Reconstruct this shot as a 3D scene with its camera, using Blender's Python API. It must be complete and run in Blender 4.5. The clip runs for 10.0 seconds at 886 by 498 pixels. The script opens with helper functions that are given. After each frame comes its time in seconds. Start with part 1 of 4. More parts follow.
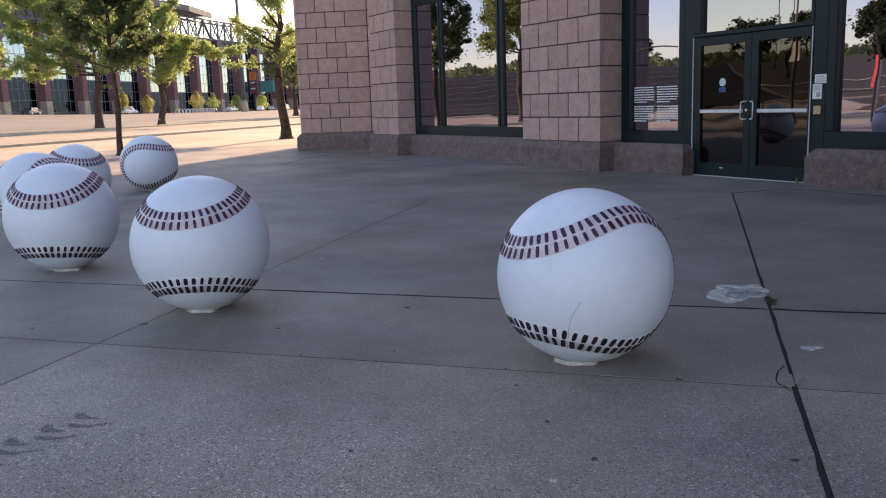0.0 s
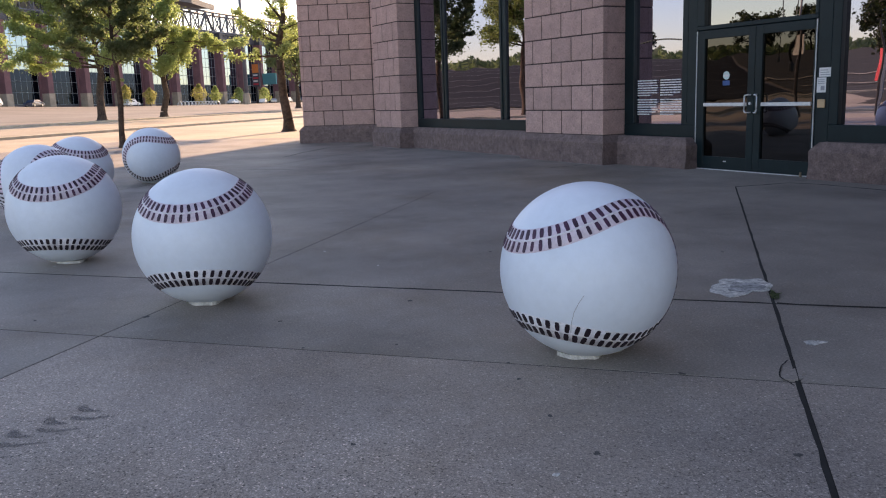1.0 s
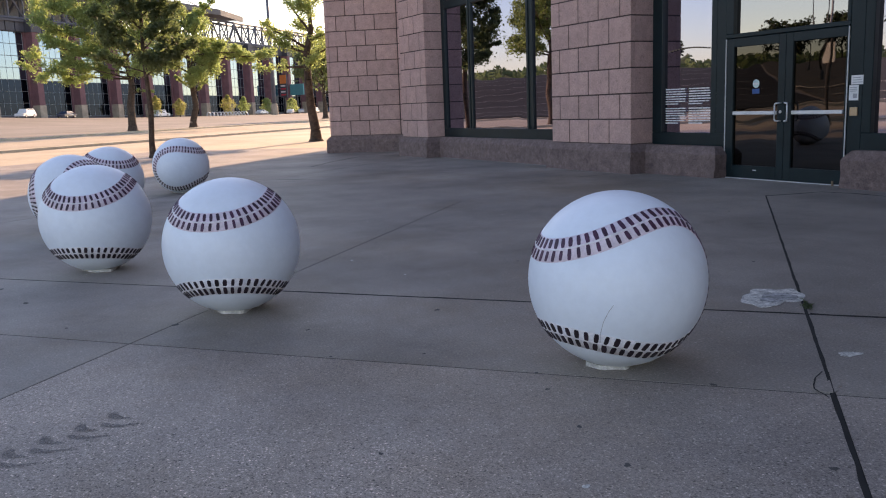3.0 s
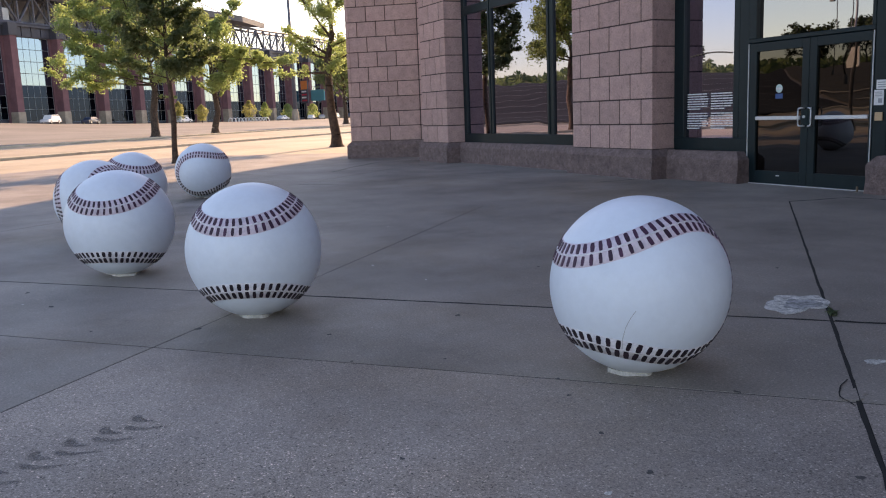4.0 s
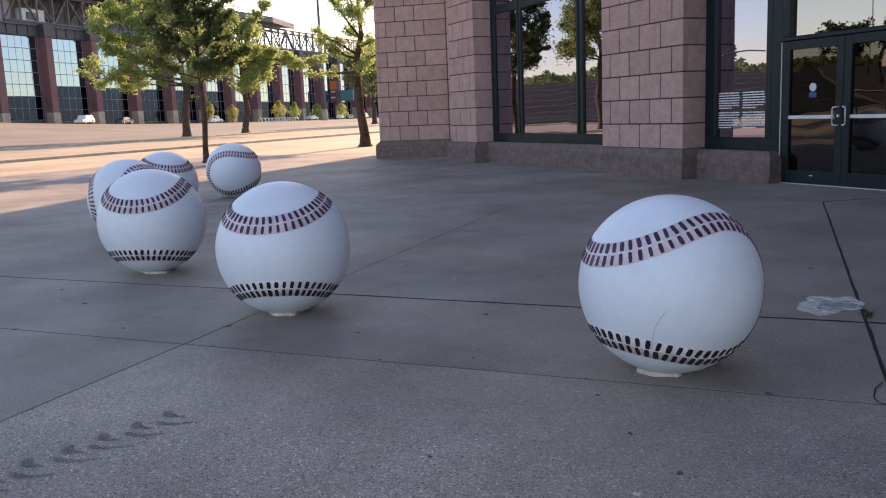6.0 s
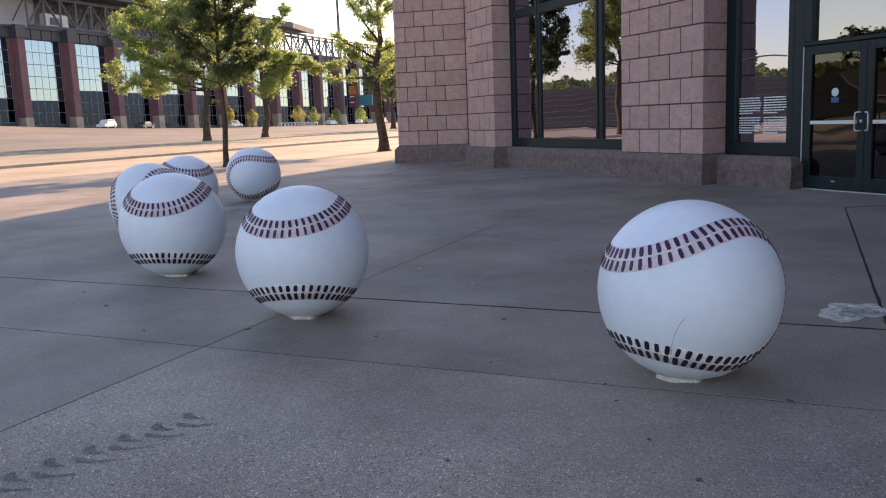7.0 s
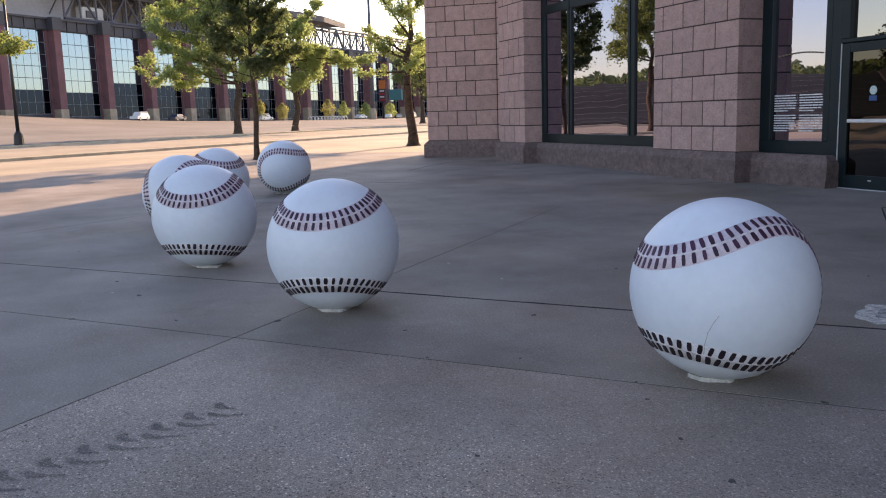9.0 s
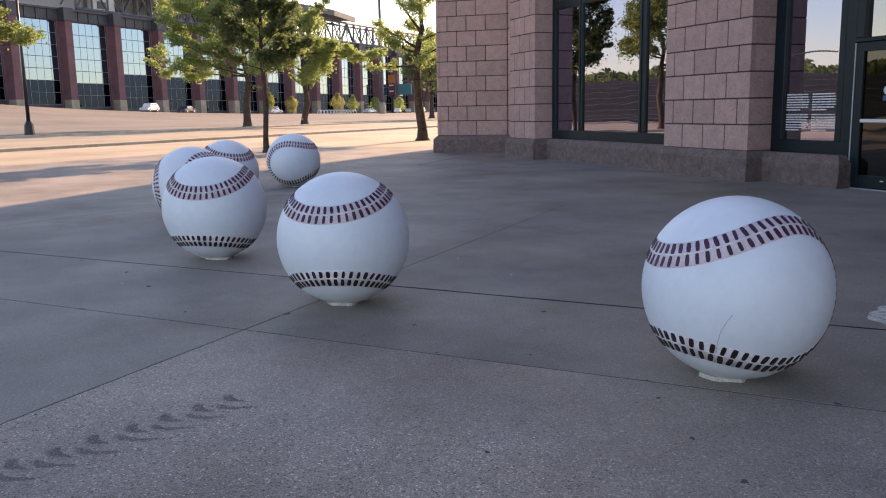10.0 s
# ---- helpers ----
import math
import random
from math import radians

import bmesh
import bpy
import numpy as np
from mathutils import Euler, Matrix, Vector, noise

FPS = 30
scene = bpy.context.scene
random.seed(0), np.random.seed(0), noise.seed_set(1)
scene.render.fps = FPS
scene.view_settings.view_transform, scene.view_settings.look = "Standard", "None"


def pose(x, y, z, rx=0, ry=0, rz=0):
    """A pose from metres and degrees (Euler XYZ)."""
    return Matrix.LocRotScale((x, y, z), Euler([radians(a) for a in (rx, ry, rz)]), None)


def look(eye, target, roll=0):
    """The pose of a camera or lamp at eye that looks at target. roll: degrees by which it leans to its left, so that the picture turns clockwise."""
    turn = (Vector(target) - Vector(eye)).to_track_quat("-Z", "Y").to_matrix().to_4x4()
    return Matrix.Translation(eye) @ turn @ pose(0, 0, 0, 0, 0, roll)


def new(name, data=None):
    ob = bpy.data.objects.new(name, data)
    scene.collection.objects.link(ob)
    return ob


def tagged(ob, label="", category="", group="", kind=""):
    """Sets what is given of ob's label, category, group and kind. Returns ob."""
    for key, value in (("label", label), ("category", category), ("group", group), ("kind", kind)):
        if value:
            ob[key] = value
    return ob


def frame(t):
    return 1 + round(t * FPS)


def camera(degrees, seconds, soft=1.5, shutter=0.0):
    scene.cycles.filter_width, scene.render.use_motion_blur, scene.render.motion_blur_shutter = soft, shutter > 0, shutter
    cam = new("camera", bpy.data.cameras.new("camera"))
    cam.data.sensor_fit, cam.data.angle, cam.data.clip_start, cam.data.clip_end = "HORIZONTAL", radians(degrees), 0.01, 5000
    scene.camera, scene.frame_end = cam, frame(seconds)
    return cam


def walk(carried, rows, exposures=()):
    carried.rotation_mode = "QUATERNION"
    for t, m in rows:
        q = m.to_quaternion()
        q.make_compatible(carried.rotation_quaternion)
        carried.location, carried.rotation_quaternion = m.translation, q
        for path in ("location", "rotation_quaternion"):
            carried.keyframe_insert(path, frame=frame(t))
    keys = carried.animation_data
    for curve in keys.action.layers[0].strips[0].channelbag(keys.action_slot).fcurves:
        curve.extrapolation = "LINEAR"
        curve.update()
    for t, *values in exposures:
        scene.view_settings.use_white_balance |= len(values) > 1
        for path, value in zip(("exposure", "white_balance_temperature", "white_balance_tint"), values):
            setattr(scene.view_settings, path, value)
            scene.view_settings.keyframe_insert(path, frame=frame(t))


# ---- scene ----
cam = camera(56.0, 10.0, soft=1.1)
PATH = [
    (0, (-0.171, 0.117, 1.317), (-1.879, 1.098, 0.97), -2.0),
    (0.5, (-0.179, 0.119, 1.314), (-1.889, 1.093, 0.956), -2.0),
    (1, (-0.182, 0.121, 1.316), (-1.89, 1.095, 0.953), -1.9),
    (1.5, (-0.191, 0.121, 1.315), (-1.905, 1.086, 0.954), -1.9),
    (2, (-0.199, 0.126, 1.312), (-1.922, 1.077, 0.955), -2.0),
    (2.5, (-0.197, 0.123, 1.311), (-1.929, 1.061, 0.963), -2.1),
    (4, (-0.199, 0.11, 1.311), (-1.964, 0.992, 0.987), -2.2),
    (4.5, (-0.2, 0.108, 1.309), (-1.977, 0.967, 0.987), -2.4),
    (5, (-0.198, 0.111, 1.308), (-1.982, 0.955, 0.982), -2.5),
    (5.5, (-0.201, 0.11, 1.307), (-1.988, 0.945, 0.981), -2.4),
    (7, (-0.196, 0.101, 1.304), (-2.01, 0.885, 0.995), -2.2),
    (7.5, (-0.197, 0.102, 1.304), (-2.019, 0.869, 0.998), -2.2),
    (8, (-0.206, 0.1, 1.3), (-2.031, 0.855, 0.99), -2.0),
    (8.5, (-0.207, 0.094, 1.3), (-2.038, 0.834, 0.984), -1.7),
    (9, (-0.212, 0.088, 1.3), (-2.049, 0.81, 0.982), -1.7),
    (9.5, (-0.227, 0.083, 1.296), (-2.068, 0.794, 0.972), -1.4),
    (10, (-0.236, 0.075, 1.296), (-2.078, 0.78, 0.967), -1.0),
]
walk(cam, [(t, look(eye, target, roll)) for t, eye, target, roll in PATH], exposures=[(0, 1.31, 7500, 23), (10, 1.25, 7500, 23)])

# ---- light ----
SUN_EL, SUN_WAY = radians(25), Vector((-0.723, 0.694, 0)).normalized()   # towards the sun
world = bpy.data.worlds.new("sky")
scene.world = world
world.use_nodes = True
wn = world.node_tree
sky = wn.nodes.new("ShaderNodeTexSky")
sky.sky_type = 'NISHITA'
sky.sun_disc = False
sky.sun_elevation = SUN_EL
sky.sun_rotation = math.atan2(SUN_WAY.x, SUN_WAY.y)
sky.air_density, sky.dust_density, sky.ozone_density = 1.0, 0.5, 1.4
wn.nodes["Background"].inputs[1].default_value = 0.135
wn.links.new(sky.outputs[0], wn.nodes["Background"].inputs[0])
sun_data = bpy.data.lights.new("sun", 'SUN')
sun_data.energy, sun_data.angle, sun_data.color = 4.0, radians(0.55), (1.0, 0.755, 0.505)
sun = new("sun", sun_data)
up = SUN_WAY * math.cos(SUN_EL) + Vector((0, 0, math.sin(SUN_EL)))
sun.matrix_world = look(up * 50, (0, 0, 0))

# ---- materials ----
def mat(name, col, rough=0.7, metal=0.0, var=0.12, scale=3.0, fine=60.0, bump=0.0, tint=None, piece=0.0, stain=0.0, stain_col=None, spec=0.5, bump_scale=None, ior=1.5):
    """A surface with two scales of variation, optional stains, relief and piece-to-piece change."""
    m = bpy.data.materials.new(name)
    m.use_nodes = True
    nt = m.node_tree
    b = nt.nodes["Principled BSDF"]
    b.inputs["Roughness"].default_value = rough
    b.inputs["Metallic"].default_value = metal
    b.inputs["Specular IOR Level"].default_value = spec
    geo = nt.nodes.new("ShaderNodeNewGeometry")
    def noisy(s, detail=6.0, r=0.6):
        n = nt.nodes.new("ShaderNodeTexNoise")
        n.inputs["Scale"].default_value, n.inputs["Detail"].default_value, n.inputs["Roughness"].default_value = s, detail, r
        nt.links.new(geo.outputs["Position"], n.inputs["Vector"])
        return n
    def blend(kind, fac, a, c):
        x = nt.nodes.new("ShaderNodeMix")
        x.data_type, x.blend_type = 'RGBA', kind
        for sock, v in ((x.inputs[0], fac), (x.inputs[6], a), (x.inputs[7], c)):
            if isinstance(v, bpy.types.NodeSocket):
                nt.links.new(v, sock)
            else:
                sock.default_value = v
        return x.outputs[2]
    def ramp(src, lo, hi):
        r = nt.nodes.new("ShaderNodeMapRange")
        r.inputs[1].default_value, r.inputs[2].default_value = lo, hi
        nt.links.new(src, r.inputs[0])
        return r.outputs[0]
    dark = (*[c * (1 - 2.2 * var) for c in col], 1)
    lite = (*[min(1, c * (1 + 1.6 * var)) for c in (tint or col)], 1)
    big, small = noisy(scale), noisy(fine, 3.0)
    out = blend('MIX', ramp(big.outputs["Fac"], 0.3, 0.7), dark, lite)
    grain = blend('MIX', ramp(small.outputs["Fac"], 0.35, 0.65), (*[1 - 1.5 * var] * 3, 1), (*[1 + 0.8 * var] * 3, 1))
    out = blend('MULTIPLY', 1.0, out, grain)
    if stain:
        s = noisy(scale * 0.35, 8.0, 0.7)
        out = blend('MULTIPLY', ramp(s.outputs["Fac"], 0.50, 0.70), out, (*(stain_col or [1 - stain] * 3), 1))
        s = noisy(scale * 1.7, 7.0, 0.72)
        out = blend('MULTIPLY', ramp(s.outputs["Fac"], 0.56, 0.74), out, (*[1 - 0.7 * stain] * 3, 1))
    if piece:
        info = nt.nodes.new("ShaderNodeObjectInfo")
        r = nt.nodes.new("ShaderNodeMapRange")
        r.inputs[3].default_value, r.inputs[4].default_value = 1 - piece, 1 + piece
        nt.links.new(info.outputs["Random"], r.inputs[0])
        hsv = nt.nodes.new("ShaderNodeHueSaturation")
        nt.links.new(r.outputs[0], hsv.inputs["Value"])
        nt.links.new(out, hsv.inputs["Color"])
        out = hsv.outputs[0]
    nt.links.new(out, b.inputs["Base Color"])
    if bump:
        bn = nt.nodes.new("ShaderNodeBump")
        bn.inputs["Strength"].default_value, bn.inputs["Distance"].default_value = bump, 0.02
        nt.links.new(noisy(bump_scale or fine * 0.6, 5.0).outputs["Fac"], bn.inputs["Height"])
        nt.links.new(bn.outputs[0], b.inputs["Normal"])
    return m


def glass_mat(name, refl, through_col, fac, wave=0.0, wave_scale=1.5):
    """Coated window glass: a mirror share and a tinted share."""
    m = bpy.data.materials.new(name)
    m.use_nodes = True
    nt = m.node_tree
    nt.nodes.remove(nt.nodes["Principled BSDF"])
    g, t, x = nt.nodes.new("ShaderNodeBsdfGlossy"), nt.nodes.new("ShaderNodeBsdfTransparent"), nt.nodes.new("ShaderNodeMixShader")
    g.inputs["Color"].default_value, g.inputs["Roughness"].default_value = (*refl, 1), 0.01
    t.inputs["Color"].default_value = (*through_col, 1)
    x.inputs[0].default_value = fac
    nt.links.new(t.outputs[0], x.inputs[1])
    nt.links.new(g.outputs[0], x.inputs[2])
    nt.links.new(x.outputs[0], nt.nodes["Material Output"].inputs[0])
    if wave:
        geo, n, bn = nt.nodes.new("ShaderNodeNewGeometry"), nt.nodes.new("ShaderNodeTexNoise"), nt.nodes.new("ShaderNodeBump")
        n.inputs["Scale"].default_value, n.inputs["Detail"].default_value = wave_scale, 1.0
        nt.links.new(geo.outputs["Position"], n.inputs["Vector"])
        bn.inputs["Strength"].default_value, bn.inputs["Distance"].default_value = 1.0, wave
        nt.links.new(n.outputs["Fac"], bn.inputs["Height"])
        nt.links.new(bn.outputs[0], g.inputs["Normal"])
    return m


def leaf_mat(name, col, tint):
    m = mat(name, col, 0.55, var=0.25, scale=1.3, fine=9, tint=tint)
    nt = m.node_tree
    b = nt.nodes["Principled BSDF"]
    tr, ad = nt.nodes.new("ShaderNodeBsdfTranslucent"), nt.nodes.new("ShaderNodeMixShader")
    tr.inputs["Color"].default_value = (tint[0] * 2.1, tint[1] * 2.1, tint[2] * 1.8, 1)
    ad.inputs[0].default_value = 0.54
    nt.links.new(b.outputs[0], ad.inputs[1])
    nt.links.new(tr.outputs[0], ad.inputs[2])
    nt.links.new(ad.outputs[0], nt.nodes["Material Output"].inputs[0])
    return m


M_CONC = mat("plaza_concrete", (0.322, 0.272, 0.240), 0.72, var=0.13, scale=0.55, fine=95, bump=0.3, stain=0.24, stain_col=(0.84, 0.76, 0.66), bump_scale=140, spec=0.35, tint=(0.372, 0.308, 0.262))
M_CONCF = mat("smooth_plaza_concrete", (0.268, 0.233, 0.205), 0.66, var=0.14, scale=0.6, fine=80, bump=0.16, stain=0.38, stain_col=(0.80, 0.72, 0.62), bump_scale=110, spec=0.35, tint=(0.308, 0.264, 0.228))


def speckle(m, scale, lo, hi, b_full, b_none, base, start=0.0, flip=False):
    """Stony flecks over a surface's colour: full where the skin is worn off (b under b_full), base past b_none, with a ragged edge."""
    nt = m.node_tree
    b = nt.nodes["Principled BSDF"]
    src = b.inputs["Base Color"].links[0].from_socket
    def nd(kind):
        return nt.nodes.new("ShaderNode" + kind)
    geo, cell, r, x = nd("NewGeometry"), nd("TexVoronoi"), nd("MapRange"), nd("Mix")
    cell.inputs["Scale"].default_value = scale
    nt.links.new(geo.outputs["Position"], cell.inputs["Vector"])
    sep = nd("SeparateColor")
    nt.links.new(cell.outputs["Color"], sep.inputs[0])
    r.inputs[1].default_value, r.inputs[3].default_value, r.inputs[4].default_value = start, lo, hi
    nt.links.new(sep.outputs[1 if flip else 0], r.inputs[0])
    dot, big, add, wear = nd("VectorMath"), nd("TexNoise"), nd("Math"), nd("MapRange")
    dot.operation = 'DOT_PRODUCT'
    dot.inputs[1].default_value = (-0.676, 0.737, 0)
    nt.links.new(geo.outputs["Position"], dot.inputs[0])
    big.inputs["Scale"].default_value, big.inputs["Detail"].default_value = 0.9, 5.0
    nt.links.new(geo.outputs["Position"], big.inputs["Vector"])
    add.operation = 'MULTIPLY_ADD'
    add.inputs[1].default_value = 2.6
    nt.links.new(big.outputs["Fac"], add.inputs[0])
    nt.links.new(dot.outputs["Value"], add.inputs[2])
    wear.inputs[1].default_value, wear.inputs[2].default_value, wear.inputs[3].default_value, wear.inputs[4].default_value = b_full + 1.3, b_none + 1.3, 1.0, base
    nt.links.new(add.outputs[0], wear.inputs[0])
    x.data_type, x.blend_type = 'RGBA', 'MULTIPLY'
    nt.links.new(wear.outputs[0], x.inputs[0])
    nt.links.new(src, x.inputs[6])
    nt.links.new(r.outputs[0], x.inputs[7])
    nt.links.new(x.outputs[2], b.inputs["Base Color"])


speckle(M_CONC, 210, 0.66, 1.34, 2.6, 4.9, 0.25)
speckle(M_CONC, 150, 1.0, 2.3, 2.6, 4.9, 0.15, 0.91)
speckle(M_CONC, 130, 1.0, 0.25, 2.6, 4.9, 0.15, 0.90, True)
speckle(M_CONC, 60, 0.90, 1.10, 2.4, 5.2, 0.35)
speckle(M_CONCF, 190, 0.88, 1.12, 99, 100, 1)
speckle(M_CONCF, 120, 1.0, 1.5, 99, 100, 1, 0.96)
M_JOINT = mat("joint_filler", (0.014, 0.013, 0.012), 0.9, var=0.2, scale=6, fine=80)
M_DRIVE = mat("pale_concrete", (0.43, 0.352, 0.255), 0.85, var=0.10, scale=0.25, fine=40, stain=0.15, bump=0.1)
M_STRIP = mat("pale_roadway", (0.37, 0.305, 0.225), 0.9, var=0.10, scale=0.15, fine=30, stain=0.15)
M_LOT = mat("worn_asphalt", (0.195, 0.172, 0.155), 0.92, var=0.12, scale=0.08, fine=12, stain=0.2)
M_KERB = mat("kerb_concrete", (0.50, 0.43, 0.32), 0.85, var=0.12, scale=1.2, fine=50)
# dry grass darkened to near black, as dim as its image in the door glass
M_GRASS = mat("mirror_dark_dry_grass", (0.034, 0.028, 0.017), 0.95, var=0.25, scale=0.5, fine=14, bump=0.4)
M_BLOCK = mat("pink_stone", (0.505, 0.326, 0.286), 0.88, var=0.06, scale=5.5, fine=110, bump=0.5, piece=0.09, bump_scale=55)
speckle(M_BLOCK, 62, 0.86, 1.13, 99, 100, 1)
speckle(M_BLOCK, 34, 1.0, 0.74, 99, 100, 1, 0.9, True)
M_MORTAR = mat("mortar", (0.075, 0.048, 0.046), 0.95, var=0.15, scale=8, fine=120)
M_PLINTH = mat("rough_stone", (0.215, 0.150, 0.137), 0.92, var=0.12, scale=9, fine=60, bump=0.9, bump_scale=34, stain=0.18)
speckle(M_PLINTH, 60, 0.86, 1.14, 99, 100, 1)
speckle(M_PLINTH, 17, 0.88, 1.12, 99, 100, 1)
M_FRAME = mat("green_paint", (0.006, 0.0175, 0.021), 0.40, var=0.12, scale=3, fine=60, spec=0.3)
M_GLASS = glass_mat("window_glass", (0.64, 0.63, 0.80), (0.05, 0.055, 0.055), 0.58, 0.0025, 1.2)
M_DGLASS = glass_mat("door_glass", (0.52, 0.50, 0.49), (0.05, 0.055, 0.055), 0.15, 0.0025, 1.6)
M_TGLASS = glass_mat("transom_glass", (0.64, 0.61, 0.63), (0.05, 0.055, 0.055), 0.56, 0.002, 1.2)
M_STEEL = mat("brushed_aluminium", (0.74, 0.74, 0.74), 0.38, metal=0.25, var=0.05, scale=8, fine=150)
M_WEATHER = mat("pale_weatherstrip", (0.62, 0.62, 0.60), 0.6, var=0.08)
M_WHITE = mat("white_paint", (0.735, 0.790, 0.862), 0.42, var=0.016, scale=2.6, fine=18, stain=0.06, bump=0.03, bump_scale=26)
M_BAND = mat("upper_pink_band", (0.69, 0.585, 0.645), 0.6, var=0.08, scale=9, fine=60)
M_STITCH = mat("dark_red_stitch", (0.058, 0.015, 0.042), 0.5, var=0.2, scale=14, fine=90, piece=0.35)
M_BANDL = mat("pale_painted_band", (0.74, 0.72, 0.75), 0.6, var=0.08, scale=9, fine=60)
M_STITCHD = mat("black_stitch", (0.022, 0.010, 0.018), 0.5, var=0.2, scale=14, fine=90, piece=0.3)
M_LINE = mat("white_seam_line", (0.74, 0.70, 0.72), 0.6, var=0.1, scale=9)
M_GROUT = mat("white_grout", (0.62, 0.60, 0.56), 0.9, var=0.15, scale=12, fine=80, bump=0.6)
M_PATCH = mat("pale_patch", (0.64, 0.61, 0.56), 0.9, var=0.25, scale=14, fine=90, bump=0.5)
M_PATCHD = mat("grey_patch", (0.38, 0.37, 0.36), 0.9, var=0.25, scale=16, fine=90, bump=0.5)
M_RUBBER = mat("tyre_rubber", (0.135, 0.125, 0.122), 0.8, var=0.1, scale=9, fine=60)
M_SCUFF = mat("thin_rubber_film", (0.15, 0.138, 0.134), 0.8, var=0.1, scale=9, fine=60)
def worn(m, scale, lo, hi):
    """A broken film that lets the ground show through."""
    nt = m.node_tree
    geo, n, r = (nt.nodes.new("ShaderNode" + k) for k in ("NewGeometry", "TexNoise", "MapRange"))
    n.inputs["Scale"].default_value, n.inputs["Detail"].default_value = scale, 6.0
    r.inputs[1].default_value, r.inputs[2].default_value, r.inputs[3].default_value, r.inputs[4].default_value = 0.3, 0.7, lo, hi
    nt.links.new(geo.outputs["Position"], n.inputs["Vector"])
    nt.links.new(n.outputs["Fac"], r.inputs[0])
    nt.links.new(r.outputs[0], nt.nodes["Principled BSDF"].inputs["Alpha"])


worn(M_RUBBER, 110, 0.0, 0.55)
worn(M_SCUFF, 130, 0.0, 0.38)
M_SPOT = mat("dark_spot", (0.07, 0.065, 0.06), 0.8, var=0.2, scale=20)
M_DARK = mat("dim_room_black", (0.05, 0.05, 0.05), 0.9, var=0.1)
M_PAPER = mat("white_paper", (0.78, 0.77, 0.75), 0.7, var=0.05, scale=8)
M_TAN = mat("tan_card", (0.62, 0.42, 0.24), 0.6, var=0.06, scale=8)
M_GREYINK = mat("grey_print", (0.35, 0.35, 0.36), 0.7, var=0.08)
M_BLUE = mat("blue_sticker", (0.02, 0.085, 0.26), 0.4, var=0.06)
M_PALEG = mat("pale_green_sticker", (0.55, 0.70, 0.66), 0.4, var=0.06)
M_VINYL = mat("white_vinyl", (0.80, 0.80, 0.80), 0.5, var=0.04)
M_GOLD = mat("gold_vinyl", (0.20, 0.14, 0.09), 0.5, var=0.08)
M_BARK = mat("bark", (0.085, 0.058, 0.042), 0.95, var=0.3, scale=6, fine=40, bump=0.8, bump_scale=18)
M_LEAF = leaf_mat("oak_leaves", (0.130, 0.180, 0.074), (0.215, 0.265, 0.110))
M_LEAFG = leaf_mat("bright_oak_leaves", (0.075, 0.105, 0.036), (0.125, 0.16, 0.054))
# oak leaf copy with the dimness of its mirror image put into the colour
M_LEAFX = leaf_mat("mirror_dark_leaves", (0.013, 0.021, 0.010), (0.020, 0.029, 0.012))
M_LEAFD = leaf_mat("dark_leaves", (0.060, 0.088, 0.046), (0.095, 0.125, 0.058))
M_LEAFY = leaf_mat("yellowing_leaves", (0.15, 0.16, 0.065), (0.22, 0.22, 0.09))
M_BRICK = mat("red_brick_column", (0.205, 0.100, 0.110), 0.9, var=0.1, scale=0.5, fine=6)
M_SLATE = mat("dark_cladding", (0.062, 0.064, 0.080), 0.6, var=0.12, scale=0.3, fine=5)
M_SLATEB = mat("blue_grey_panel", (0.155, 0.162, 0.195), 0.55, var=0.1, scale=0.3, fine=5)
M_PED = mat("buff_stone", (0.42, 0.34, 0.26), 0.9, var=0.12, scale=0.8, fine=8)
M_STEELG = mat("grey_steel", (0.115, 0.118, 0.145), 0.55, var=0.1, scale=0.4, fine=5)
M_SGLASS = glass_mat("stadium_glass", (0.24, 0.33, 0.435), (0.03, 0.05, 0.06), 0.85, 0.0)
# darker copy of the glass that carries a dark reflection in its colour
M_SGLASSD = glass_mat("stadium_glass_dark_mirror", (0.016, 0.026, 0.052), (0.03, 0.04, 0.05), 0.8, 0.0)
M_ROOF = mat("roof_metal", (0.44, 0.44, 0.48), 0.6, var=0.08, scale=0.1, fine=3)
M_SMUL = mat("pale_steel_bar", (0.40, 0.47, 0.49), 0.5, var=0.06)
M_BLACK = mat("black_metal", (0.018, 0.018, 0.02), 0.45, var=0.1, scale=4)
M_CARW = mat("white_car_paint", (0.78, 0.78, 0.78), 0.25, var=0.02)
M_CARS = mat("silver_car_paint", (0.40, 0.41, 0.43), 0.3, metal=0.5, var=0.02)
M_CARD = mat("dark_car_paint", (0.03, 0.05, 0.09), 0.25, var=0.02)
M_ORANGE = mat("orange_sign", (0.75, 0.22, 0.05), 0.5, var=0.06)
M_TEAL = mat("teal_sign", (0.10, 0.34, 0.36), 0.5, var=0.06)
M_RED = mat("red_banner", (0.55, 0.03, 0.05), 0.6, var=0.08)
M_LANE = mat("worn_white_line", (0.34, 0.32, 0.29), 0.9, var=0.15, scale=2)
# asphalt colour lowered further so that it mirrors as dim in the windows
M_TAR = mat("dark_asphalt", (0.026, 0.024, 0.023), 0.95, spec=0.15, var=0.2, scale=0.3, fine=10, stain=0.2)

# ---- builders ----
def part(name, bm, material, parent=None, label="", smooth=False):
    me = bpy.data.meshes.new(name)
    bm.to_mesh(me)
    bm.free()
    me.materials.append(material)
    if smooth:
        me.polygons.foreach_set("use_smooth", [True] * len(me.polygons))
    ob = new(name, me)
    ob.parent = parent
    if label:
        ob["label"] = label
    return ob


